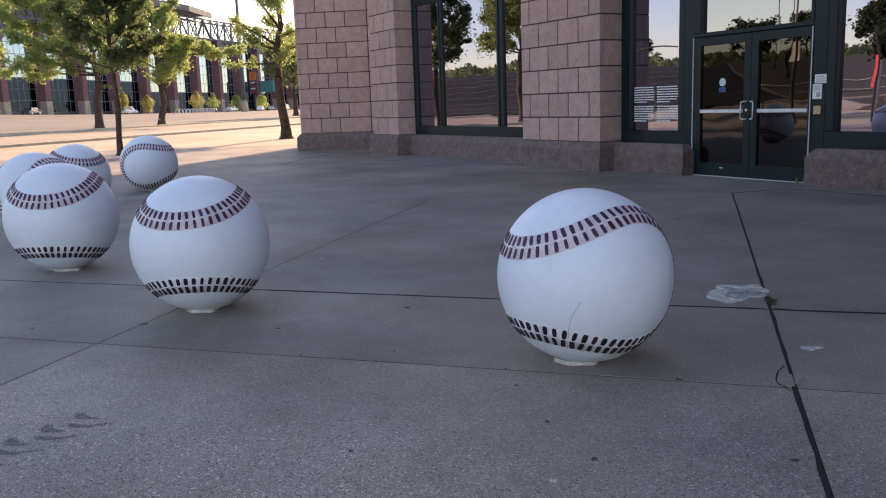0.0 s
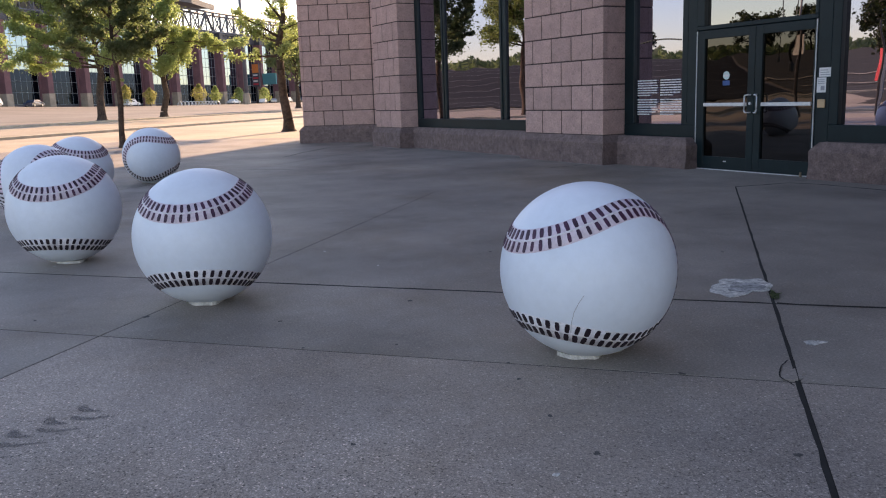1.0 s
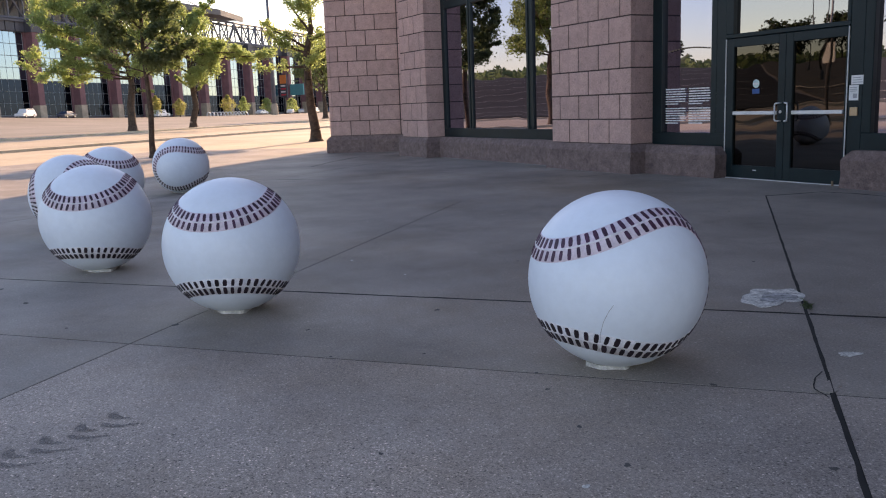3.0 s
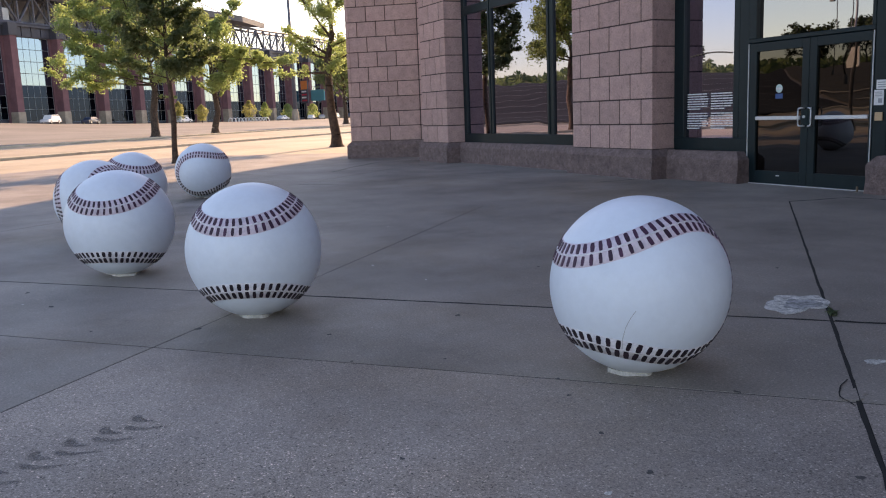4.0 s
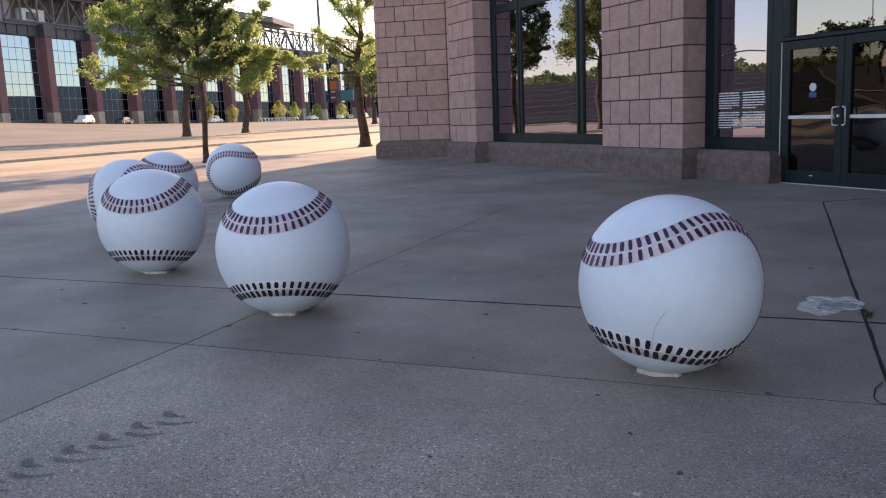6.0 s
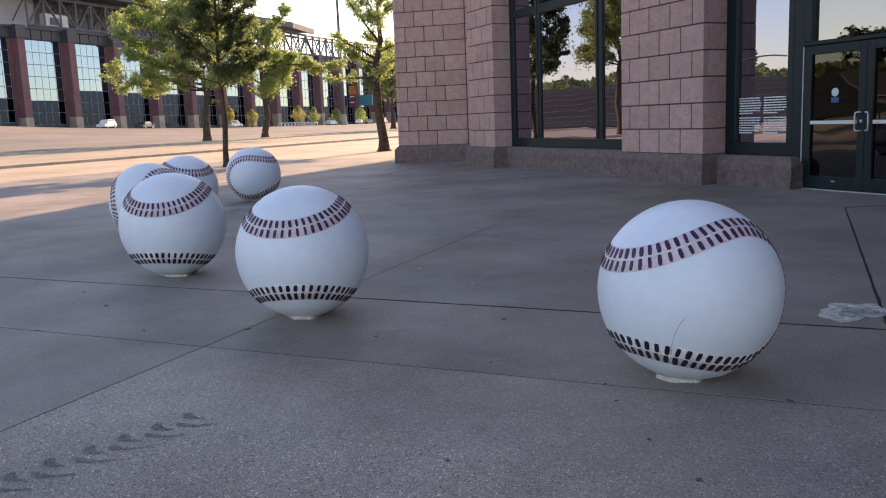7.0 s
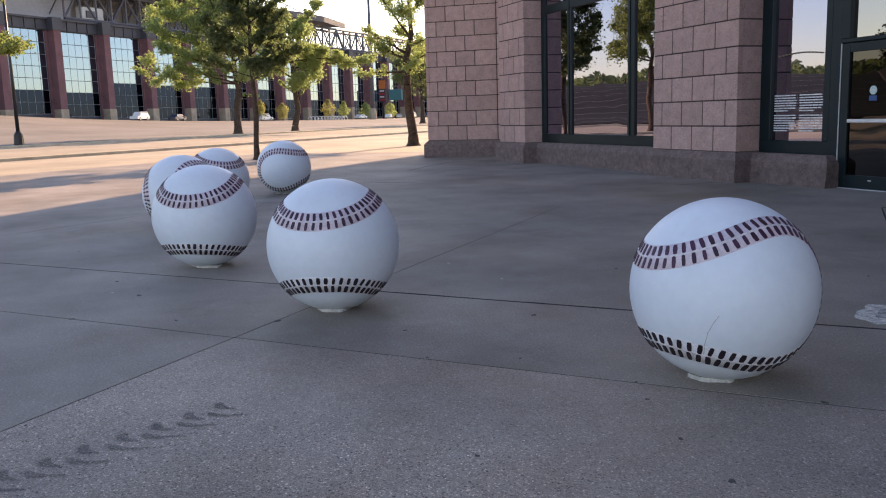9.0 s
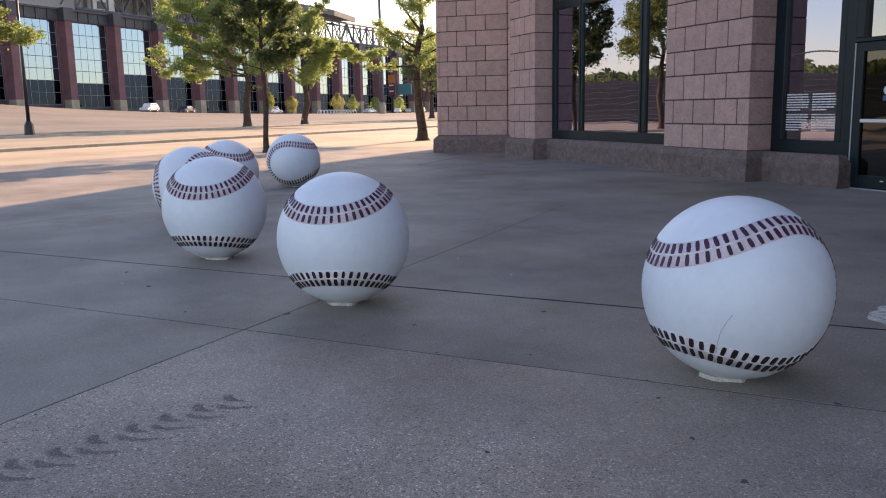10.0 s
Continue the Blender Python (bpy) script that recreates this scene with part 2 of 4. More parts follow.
def thing(name, loc=(0, 0, 0), label="", category="", group="", kind="", rz=0.0):
    ob = new(name)
    ob.empty_display_size = 0.1
    ob.matrix_world = pose(*loc, 0, 0, rz)
    return tagged(ob, label, category, group, kind)


def box(bm, x0, x1, y0, y1, z0, z1, bev=0.0, m=None):
    vs = [bm.verts.new((x, y, z)) for z in (z0, z1) for y in (y0, y1) for x in (x0, x1)]
    fs = [bm.faces.new([vs[i] for i in q]) for q in ((0, 2, 3, 1), (4, 5, 7, 6), (0, 1, 5, 4), (2, 6, 7, 3), (0, 4, 6, 2), (1, 3, 7, 5))]
    if bev:
        es = {e for f in fs for e in f.edges}
        r = bmesh.ops.bevel(bm, geom=list(es), offset=bev, segments=1, affect='EDGES')
        vs = list({v for f in r["faces"] for v in f.verts})
    if m is not None:
        bmesh.ops.transform(bm, matrix=m, verts=[v for v in vs if v.is_valid])
    return bm


def boxes(*specs, bev=0.0):
    bm = bmesh.new()
    for s in specs:
        box(bm, *s, bev=bev)
    return bm


def tube(bm, p, q, r0, r1=None, n=8, caps=True):
    """A tapered round bar from p to q."""
    p, q = Vector(p), Vector(q)
    r1 = r0 if r1 is None else r1
    rot = (q - p).to_track_quat('Z', 'Y').to_matrix()
    ring = []
    for c, r in ((p, r0), (q, r1)):
        ring.append([bm.verts.new(c + rot @ Vector((r * math.cos(2 * math.pi * i / n), r * math.sin(2 * math.pi * i / n), 0))) for i in range(n)])
    for i in range(n):
        bm.faces.new((ring[0][i], ring[0][(i + 1) % n], ring[1][(i + 1) % n], ring[1][i]))
    if caps:
        bm.faces.new(ring[0][::-1])
        bm.faces.new(ring[1])
    return bm


def pipe(bm, pts, r, n=8):
    for a, b in zip(pts, pts[1:]):
        tube(bm, a, b, r, r, n)
    return bm


def prism(bm, outline, z0, z1):
    """An upright solid over a counter-clockwise outline."""
    lo = [bm.verts.new((x, y, z0)) for x, y in outline]
    hi = [bm.verts.new((x, y, z1)) for x, y in outline]
    n = len(outline)
    bm.faces.new(lo[::-1])
    bm.faces.new(hi)
    for i in range(n):
        bm.faces.new((lo[i], lo[(i + 1) % n], hi[(i + 1) % n], hi[i]))
    return bm


def blob(cx, cy, r, n, rng, rough=0.25, sx=1.0, sy=1.0):
    ph = [rng.uniform(0, 6.28) for _ in range(4)]
    out = []
    for i in range(n):
        a = 2 * math.pi * i / n
        k = 1 + rough * (0.5 * math.sin(2 * a + ph[0]) + 0.35 * math.sin(3 * a + ph[1]) + 0.3 * math.sin(5 * a + ph[2]) + 0.2 * math.sin(9 * a + ph[3]))
        out.append((cx + r * k * sx * math.cos(a), cy + r * k * sy * math.sin(a)))
    return out


# ---- ground ----
PA = radians(42.5)
E1, E2 = Vector((math.cos(PA), math.sin(PA), 0)), Vector((-math.sin(PA), math.cos(PA), 0))


def ab(a, b, z=0.0):
    """A place from the paving's own axes: a across, b along."""
    return E1 * a + E2 * b + Vector((0, 0, z))


def smooth01(x):
    x = min(1.0, max(0.0, x))
    return x * x * (3 - 2 * x)


def lot_z(a, b):
    """Height of the land: level by the building, a gentle rise over the car park."""
    far = smooth01((-a - 56) / 83)
    along = b * 139 / min(139.0, max(56.0, -a)) - 116.4
    z = far * (0.36 + 2.27 * math.exp(-max(-20.0, along) / 48))
    q = b / max(10.0, 10.0 - a)
    z += 0.021 * max(0.0, -a - 40) * smooth01((0.56 - q) / 0.36)
    z += 0.5 * smooth01((-a - 31) / 8) * smooth01((8 - b) / 8)
    return min(z, 9.0 + 0.01 * abs(a) if a > -300 else 12.0)


def sheet(name, a_list, b_list, zf, material, label, category, fan=0.0):
    bm = bmesh.new()
    grid = [[bm.verts.new(ab(a, q, zf(a, q))) for q in [b + fan * (b - b_list[0]) * (-a - 47) for b in b_list]] for a in a_list]
    for i in range(len(a_list) - 1):
        for j in range(len(b_list) - 1):
            bm.faces.new((grid[i][j], grid[i + 1][j], grid[i + 1][j + 1], grid[i][j + 1]))
    bmesh.ops.recalc_face_normals(bm, faces=bm.faces[:])
    if bm.faces[:][0].normal.z < 0:
        bmesh.ops.reverse_faces(bm, faces=bm.faces[:])
    return tagged(part(name, bm, material, smooth=True), label, category, kind="structure")


def steps(lo, hi, d):
    n = max(1, round((hi - lo) / d))
    return [lo + (hi - lo) * i / n for i in range(n + 1)]


far_a = [-2500, -1200, -600, -400] + steps(-300, -47.05, 7)
far_b = [-2500, -1200, -700] + steps(-400, -60, 20) + steps(-56, 420, 7) + [700, 1200, 2500]
sheet("ground", far_a, far_b, lambda a, b: 0.14 + lot_z(a, b), M_LOT, "wide sun-bleached asphalt car park rising gently", "ground")
sheet("road", steps(-46.7, -29.9, 6), [-2500, -900] + steps(-300, 300, 12) + [900, 2500], lambda a, b: 0.05 + lot_z(a, b), M_STRIP, "pale sunlit roadway beyond the plaza kerb", "road")
sheet("forecourt", steps(-29.6, -9.3, 5) + [-3.5, 10, 60, 400, 2500], [-2500, -700] + steps(-200, 300, 10) + [900, 2500], lambda a, b: -0.014 + lot_z(a, b), M_DRIVE, "pale sunlit concrete apron round the plaza", "ground")

# ---- kerbs ----
def kerb(name, a, z0, z1, wide, label):
    bm = bmesh.new()
    bl = [-600] + steps(-240, 300, 12) + [700]
    rows = []
    for b in bl:
        h = lot_z(a, b)
        rows.append([bm.verts.new(ab(a + x, b, h + z)) for x, z in ((0.0, z0), (-0.03, z1 - 0.02), (-0.06, z1), (-wide, z1), (-wide, z0))])
    for r, s in zip(rows, rows[1:]):
        for i in range(4):
            bm.faces.new((r[i], s[i], s[i + 1], r[i + 1]))
    bmesh.ops.recalc_face_normals(bm, faces=bm.faces[:])
    return tagged(part(name, bm, M_KERB), label, "kerb", kind="structure")


kerb("kerb_1", -29.75, -0.1, 0.12, 0.30, "pale concrete kerb along the sunlit roadway")
kerb("kerb_2", -46.6, 0.0, 0.19, 0.45, "concrete kerb at the edge of the car park")

sheet("lane_line", [-24.27, -24.17], steps(20, 34, 2), lambda a, b: -0.006 + lot_z(a, b), M_KERB, "thin worn pale line on the sunlit apron", "road marking")

# ---- plaza slabs, joints lie open between them ----
sheet("joint_bed", [-11, 14], [-14, 26.5], lambda a, b: -0.0022, M_JOINT, "dark joint filler under the plaza slabs", "paving joint")
pavement = thing("pavement", label="grey concrete plaza paving with dark open joints", category="paving", kind="structure")
A_CUT = [(-21.0, 0, 0.006), (-9.58, 0.08, 0.012), (-3.41, -0.035, 0.0055), (0.362, -0.0075, 0.009), (9.0, 0, 0.006)]
B_CUT = [(-14.0, 0.006), (4.07, 0.007), (5.52, 0.014), (27.0, 0.006)]


def slab(ca, cb, b0, b1):
    """One slab between two slanting cuts across and two straight ones along."""
    bm = bmesh.new()
    def ring(grow, z):
        out = []
        for c, sgn, bb, t in ((ca, 1, b0, 1), (cb, -1, b0, 1), (cb, -1, b1, -1), (ca, 1, b1, -1)):
            b = bb[0] + t * (bb[1] - grow)
            out.append(bm.verts.new(ab(c[0] + c[1] * (b - 4) + sgn * (c[2] - grow), b, z)))
        return out
    top, lip, low = ring(0, 0), ring(0.0006, -0.0025), ring(0.0006, -0.06)
    bm.faces.new(top)
    for i in range(4):
        j = (i + 1) % 4
        bm.faces.new((lip[i], lip[j], top[j], top[i]))
        bm.faces.new((low[i], low[j], lip[j], lip[i]))
    return part("slab", bm, M_CONC if b0[0] < 4 and ca[0] > -5 else M_CONCF, pavement)


for ca, cb in zip(A_CUT, A_CUT[1:]):
    for b0, b1 in zip(B_CUT, B_CUT[1:]):
        slab(ca, cb, b0, b1)

def filler(a, k, b0, b1, wide):
    """Mortar that closes a joint along part of its run."""
    bm = bmesh.new()
    o = [ab(a + k * (b - 4) + x, b) for x, b in ((-wide, b0), (wide, b0), (wide, b1), (-wide, b1))]
    prism(bm, [(p.x, p.y) for p in o], -0.02, -0.0006)
    part("joint_mortar", bm, M_CONCF, pavement)


filler(0.362, -0.0075, 11.85, 26.9, 0.02)
filler(-3.41, -0.035, 11.2, 26.9, 0.015)

# ---- building ----
K, Z0, BW = 0.445, 0.515, 0.595      # course height, top of plinth, block length
FY, WY = 10.04, 10.57                # face of the pilasters, plane of the glass
ROOF = 10.5
block_mesh = {}


def block(parent, w, h, m, d=0.10, gl=1, gr=1):
    """One stone block: origin at the middle of its face, the face looks to -y."""
    key = (round(w, 3), round(h, 3), d, gl, gr)
    if key not in block_mesh:
        bm = bmesh.new()
        g = 0.0115
        box(bm, -w / 2 + g * gl, w / 2 - g * gr, 0, d, -h / 2 + g, h / 2 - g, bev=0.005)
        me = bpy.data.meshes.new("block")
        bm.to_mesh(me)
        bm.free()
        me.materials.append(M_BLOCK)
        block_mesh[key] = me
    ob = new("block", block_mesh[key])
    ob.parent = parent
    ob.matrix_basis = m
    return ob


def courses(parent, p, q, n_rows, first=0.0, z0=Z0, flip=0, bw=BW):
    """Blocks in running bond along a wall face that runs from p to q (seen from outside, p at the left); joints set out from q."""
    p, q = Vector((*p, 0)), Vector((*q, 0))
    L, u = (q - p).length, (q - p).normalized()
    rz = math.degrees(math.atan2(u.y, u.x))
    for r in range(n_rows):
        edges, x = [L], L - first - (bw if (r + flip) % 2 == 0 else bw / 2)
        while x > 0.06:
            edges.append(x)
            x -= bw
        edges.append(0.0)
        for e1, e0 in zip(edges, edges[1:]):
            c = p + u * (e0 + e1) / 2
            block(parent, e1 - e0, K, pose(c.x, c.y, z0 + K * (r + 0.5), 0, 0, rz), gl=int(e0 > 0.01), gr=int(e1 < L - 0.01))


def core(name, outline, z0, z1, label, category="wall"):
    bm = prism(bmesh.new(), outline, z0, z1)
    ob = part(name, bm, M_MORTAR)
    return tagged(ob, label, category, kind="structure")


def plinth(name, faces, ends_z=Z0, label=""):
    """A battered stone base along a run of corner points (outside on the right-hand side walking along it)."""
    pts = [Vector((*f, 0)) for f in faces]
    nor = []
    for p, q in zip(pts, pts[1:]):
        u = (q - p).normalized()
        nor.append(Vector((u.y, -u.x, 0)))
    prof = ((-0.3, -0.05), (0.10, -0.05), (0.10, ends_z - 0.13), (0.075, ends_z - 0.085), (0.0, ends_z), (-0.3, ends_z))
    bm = bmesh.new()
    sec = []
    for i, p in enumerate(pts):
        a, b = nor[max(0, i - 1)], nor[min(i, len(nor) - 1)]
        k = (a + b) / (1 + a.dot(b))
        sec.append([bm.verts.new(p + k * o + Vector((0, 0, z))) for o, z in prof])
    for s, t in zip(sec, sec[1:]):
        for i in range(len(prof)):
            j = (i + 1) % len(prof)
            bm.faces.new((s[i], s[j], t[j], t[i]))
    bm.faces.new(sec[0])
    bm.faces.new(sec[-1][::-1])
    bmesh.ops.recalc_face_normals(bm, faces=bm.faces[:])
    es = [e for e in bm.edges if e.calc_length() > 0.2]
    bmesh.ops.subdivide_edges(bm, edges=es, cuts=6, use_grid_fill=True)
    for v in bm.verts:
        n = noise.noise(v.co * 5.0) * 0.012
        v.co += Vector((n, n * 0.8, n * 0.5 if v.co.z > 0.1 else 0))
    return tagged(part(name, bm, M_PLINTH), label or "rough-hewn brownish stone base course with a bevelled top", "stone plinth", kind="structure")


P1L, P1R, P2L, P2R = -21.01, -19.535, -14.045, -11.70
W0, W1, W2 = (-23.28, 11.044), (-24.63, 9.30), (-28.6, 13.4)
ROWS = 10
ZT = Z0 + K * ROWS
d = 0.10
wall_1 = core("wall_1", [(W1[0] - .012, W1[1] + .02), (W0[0] - .008, W0[1] + .012), (P1L + .3, W0[1] + .012), (P1L + .3, 12.5), (-25.5, 15), (W2[0] + .03, W2[1] + .02)], 0, ZT, "pinkish stone block wall meeting the plaza at an angle")
courses(wall_1, W1, W0, ROWS, first=0.36)
courses(wall_1, (W0[0] + 0.06, W0[1]), (P1L + 0.02, W0[1]), ROWS)
courses(wall_1, W2, W1, ROWS)
pil_1 = core("pilaster_1", [(P1L + .008, FY + .008), (P1R - .008, FY + .008), (P1R - .008, 10.9), (P1L + .008, 10.9)], 0, ZT, "pinkish stone block pilaster beside the tall window", "pilaster")
courses(pil_1, (P1L, FY), (P1R, FY), ROWS)
courses(pil_1, (P1R, FY + d), (P1R, WY - 0.02), ROWS, bw=2.0)
pil_2 = core("pilaster_2", [(P2L + .008, FY + .008), (P2R - .008, FY + .008), (P2R - .008, 10.9), (P2L + .008, 10.9)], 0, ZT, "pinkish stone block pilaster next to the entrance", "pilaster")
courses(pil_2, (P2L, FY), (P2R, FY), ROWS)
courses(pil_2, (P2R, FY + d), (P2R, WY - 0.02), ROWS, bw=2.0)
plinth("plinth_1", [W2, W1, W0, (P1L, W0[1])])
plinth("plinth_2", [(P1L, 10.6), (P1L, FY), (P1R, FY), (P1R, 10.6)])
for k, (x0, x1) in enumerate(((P1R, -18.35), (-18.342, -17.12), (-17.112, -15.75), (-15.742, P2L))):
    plinth("plinth_3" if k == 0 else "plinth_%d" % (7 + k), [(x0, 10.42 - 0.004 * (k % 2)), (x1, 10.42 - 0.004 * (k % 2))], 0.52)
plinth("plinth_4", [(P2L, 10.6), (P2L, FY), (P2R, FY), (P2R, 10.6)])
plinth("plinth_5", [(P2R, 10.38), (-10.06, 10.38), (-10.06, 10.62)], 0.50)
plinth("plinth_6", [(-7.60, 10.62), (-7.60, 10.38), (-2.0, 10.38)], 0.51)
# upper storey over the windows, roof and the closed back of the building
tagged(part("wall_2", prism(bmesh.new(), [(-24.6, 9.34), (-23.25, 11.08), (-21.0, 11.08), (-21.0, FY), (14, FY), (14, 32), (-34, 32), (-34, 17), W2], ZT + 0.02, ROOF), M_BLOCK), "plain pinkish stone upper wall of the building", "wall", kind="structure")
tagged(part("wall_3", boxes((-2.0, 14, FY, 10.9, 0, ZT)), M_BLOCK), "pinkish stone wall past the entrance windows", "wall", kind="structure")
# two unseen blocks, added to hold back light from the entrance side
tagged(part("wall_7", prism(bmesh.new(), [(-5.9, FY - 0.02), (-3.5, 6.2), (14, 6.2), (14, FY - 0.02)], 0, 8.0), M_PLINTH), "unseen brownish stone block added beside the entrance to cut side light", "wall", kind="structure")
tagged(part("wall_8", prism(bmesh.new(), [(-3.45, 6.18), (-1.9, 3.6), (14, 3.6), (14, 6.18)], 0, 5.4), M_PLINTH), "unseen low brownish stone block added to cut side light", "wall", kind="structure")
tagged(part("roof", prism(bmesh.new(), [(-24.9, 9.0), (14.3, 9.0), (14.3, 32.3), (-34.3, 32.3), (-34.3, 17), (-28.9, 13.2)], ROOF, ROOF + 0.35), M_ROOF), "flat roof slab over the stone building", "roof", kind="structure")
# unseen box behind the glass; the dimness inside is put into its near-black colour
tagged(part("wall_4", boxes((-20.6, -1.9, 16.0, 16.3, 0, ZT)), M_DARK), "unseen rear wall of the lobby, coloured near black for its dimness", "wall", kind="structure")
tagged(part("wall_5", boxes((-21.0, -20.7, 10.95, 16.3, 0, ZT), (-1.9, -1.6, 10.95, 16.3, 0, ZT)), M_DARK), "unseen side walls of the lobby, coloured near black for its dimness", "wall", kind="structure")
tagged(part("floor", boxes((-20.7, -1.9, 10.7, 16.0, -0.02, 0.004)), M_DARK), "unseen lobby floor, coloured near black for its dimness", "floor", kind="structure")
tagged(part("wall_6", boxes((-34, -33.7, 17, 32, 0, ZT), (-34, 14, 31.7, 32, 0, ZT), (13.7, 14, 10.9, 31.7, 0, ZT)), M_BLOCK), "plain pinkish stone outer walls at the back", "wall", kind="structure")


def frame_bar(parent, x0, x1, z0, z1, y0=WY - 0.035, y1=WY + 0.06, name="frame_bar"):
    return part(name, box(bmesh.new(), x0, x1, y0, y1, z0, z1, bev=0.008), M_FRAME, parent)


def pane(parent, x0, x1, z0, z1, material, y=WY + 0.02, name="pane", rz=-1.3):
    h = (x1 - x0) / 2
    ob = part(name, boxes((-h, h, 0, 0.012, z0, z1)), material, parent)
    ob.matrix_basis = pose(x0 + h, y, 0, 0, 0, rz)
    ob.visible_shadow = False
    return ob


# tall window between the pilasters
win = thing("window_1", (0, 0, 0), "tall dark-green framed window with mirror-like glass", "window", kind="structure")
frame_bar(win, P1R, P2L, Z0, 0.74)
frame_bar(win, P1R, -19.36, 0.74, ZT)
frame_bar(win, -14.42, P2L, 0.74, ZT)
MUL = [(-18.23, -18.04), (-15.69, -15.44)]
for x0, x1 in MUL:
    for s0, s1, yy in ((x0, x0 + 0.07, 0.03), (x0 + 0.07, x1 - 0.07, 0.005), (x1 - 0.07, x1, 0.03)):
        frame_bar(win, s0, s1, 0.74, ZT, WY - yy, name="mullion")
for x0, x1 in ((-19.36, -18.23), (-18.04, -15.69), (-15.44, -14.42)):
    frame_bar(win, x0, x1, 3.72, 3.92, name="transom")
    pane(win, x0, x1, 0.74, 3.72, M_GLASS, rz=0.5)
    pane(win, x0, x1, 3.92, ZT, M_GLASS, rz=0.5)

# side light with the printed notice
win = thing("window_2", (0, 0, 0), "narrow dark-green framed window with a white printed notice", "window", kind="structure")
frame_bar(win, P2R, -10.02, 0.50, 0.71)
frame_bar(win, P2R, -11.46, 0.71, ZT)
frame_bar(win, -10.33, -10.21, 0.71, ZT)
frame_bar(win, -10.21, -10.02, 0.0, ZT, WY - 0.03, name="post")
pane(win, -11.46, -10.33, 0.71, ZT, M_GLASS)

# window past the doors
win = thing("window_3", (0, 0, 0), "dark-green framed window past the entrance doors", "window", kind="structure")
frame_bar(win, -7.82, -7.60, 0.0, ZT, WY - 0.03, name="post")
frame_bar(win, -7.60, -7.46, 0.74, ZT)
frame_bar(win, -7.60, -2.0, 0.50, 0.74)
frame_bar(win, -4.7, -4.55, 0.74, ZT, name="mullion")
frame_bar(win, -2.15, -2.0, 0.74, ZT)
pane(win, -7.46, -4.7, 0.74, ZT, M_GLASS)
pane(win, -4.55, -2.15, 0.74, ZT, M_GLASS)

# entrance: transom light and a pair of doors
win = thing("window_4", (0, 0, 0), "transom light over the entrance doors", "window", kind="structure")
frame_bar(win, -10.02, -7.82, 2.19, 2.255)
frame_bar(win, -10.02, -9.87, 2.255, ZT)
frame_bar(win, -7.88, -7.82, 2.255, ZT)
pane(win, -9.87, -7.88, 2.255, ZT, M_TGLASS)


def door(name, x0, x1, hinge_left, label):
    dr = thing(name, (0, 0, 0), label, "door", kind="structure")
    z0, z1, y0, y1 = 0.012, 2.18, WY - 0.035, WY + 0.025
    gx0, gx1 = (x0 + 0.155, x1 - 0.125) if hinge_left else (x0 + 0.125, x1 - 0.04)
    for s in ((x0, gx0, y0, y1, z0, z1), (gx1, x1, y0, y1, z0, z1), (gx0, gx1, y0, y1, z0, 0.21), (gx0, gx1, y0, y1, 2.05, z1)):
        part("stile" if s[5] - s[4] > 1 else "rail", box(bmesh.new(), *s, bev=0.005), M_FRAME, dr)
    pane(dr, gx0, gx1, 0.21, 2.05, M_DGLASS, WY - 0.008)
    part("push_bar", box(bmesh.new(), gx0 + 0.01, gx1 - 0.005, y0 - 0.02, y0 + 0.012, 1.00, 1.055, bev=0.006), M_STEEL, dr, "brushed steel push bar")
    hx = x1 - 0.055 if hinge_left else x0 + 0.055
    bm = bmesh.new()
    s = -1 if hinge_left else 1
    pipe(bm, [(hx, y0, 1.17), (hx, y0 - 0.07, 1.17), (hx + s * 0.045, y0 - 0.075, 1.165), (hx + s * 0.055, y0 - 0.075, 1.14), (hx + s * 0.055, y0 - 0.075, 0.94), (hx + s * 0.045, y0 - 0.075, 0.91), (hx, y0 - 0.07, 0.905), (hx, y0, 0.905)], 0.011)
    part("pull_handle", bm, M_STEEL, dr, "bent steel pull handle", smooth=True)
    ex = x0 - 0.004 if hinge_left else x1 - 0.008
    part("weatherstrip", boxes((ex, ex + 0.014, y0 - 0.012, y0 + 0.004, 0.02, 2.18)), M_WEATHER, dr, "pale strip down the hinge side")
    part("threshold_strip", boxes((x0, x1, y0 - 0.02, y1, 0.0, 0.010)), M_STEEL, dr)
    return dr


door_1 = door("door_1", -10.005, -8.868, True, "closed dark-green glass entrance door with steel push bar")
door_2 = door("door_2", -8.862, -7.83, False, "closed dark-green glass entrance door beside its twin")
part("kick_label", boxes((-9.42, -9.36, WY - 0.040, WY - 0.034, 0.135, 0.15)), M_PAPER, door_1)
part("keyhole", tube(bmesh.new(), (-8.93, WY - 0.05, 1.04), (-8.93, WY - 0.03, 1.04), 0.022, n=12), M_STEEL, door_1)

# ---- giant baseballs ----
SA, SC, SD, SE_ = 0.728, 0.944, -0.046, -0.035       # shape of the seam curve


def seam_point(t):
    b = 1 - SA
    return Vector((SA * math.cos(t) + b * math.cos(3 * t) + SD * math.cos(5 * t), SA * math.sin(t) - b * math.sin(3 * t) + SD * math.sin(5 * t), SC * math.sin(2 * t) + SE_ * math.sin(6 * t))).normalized()


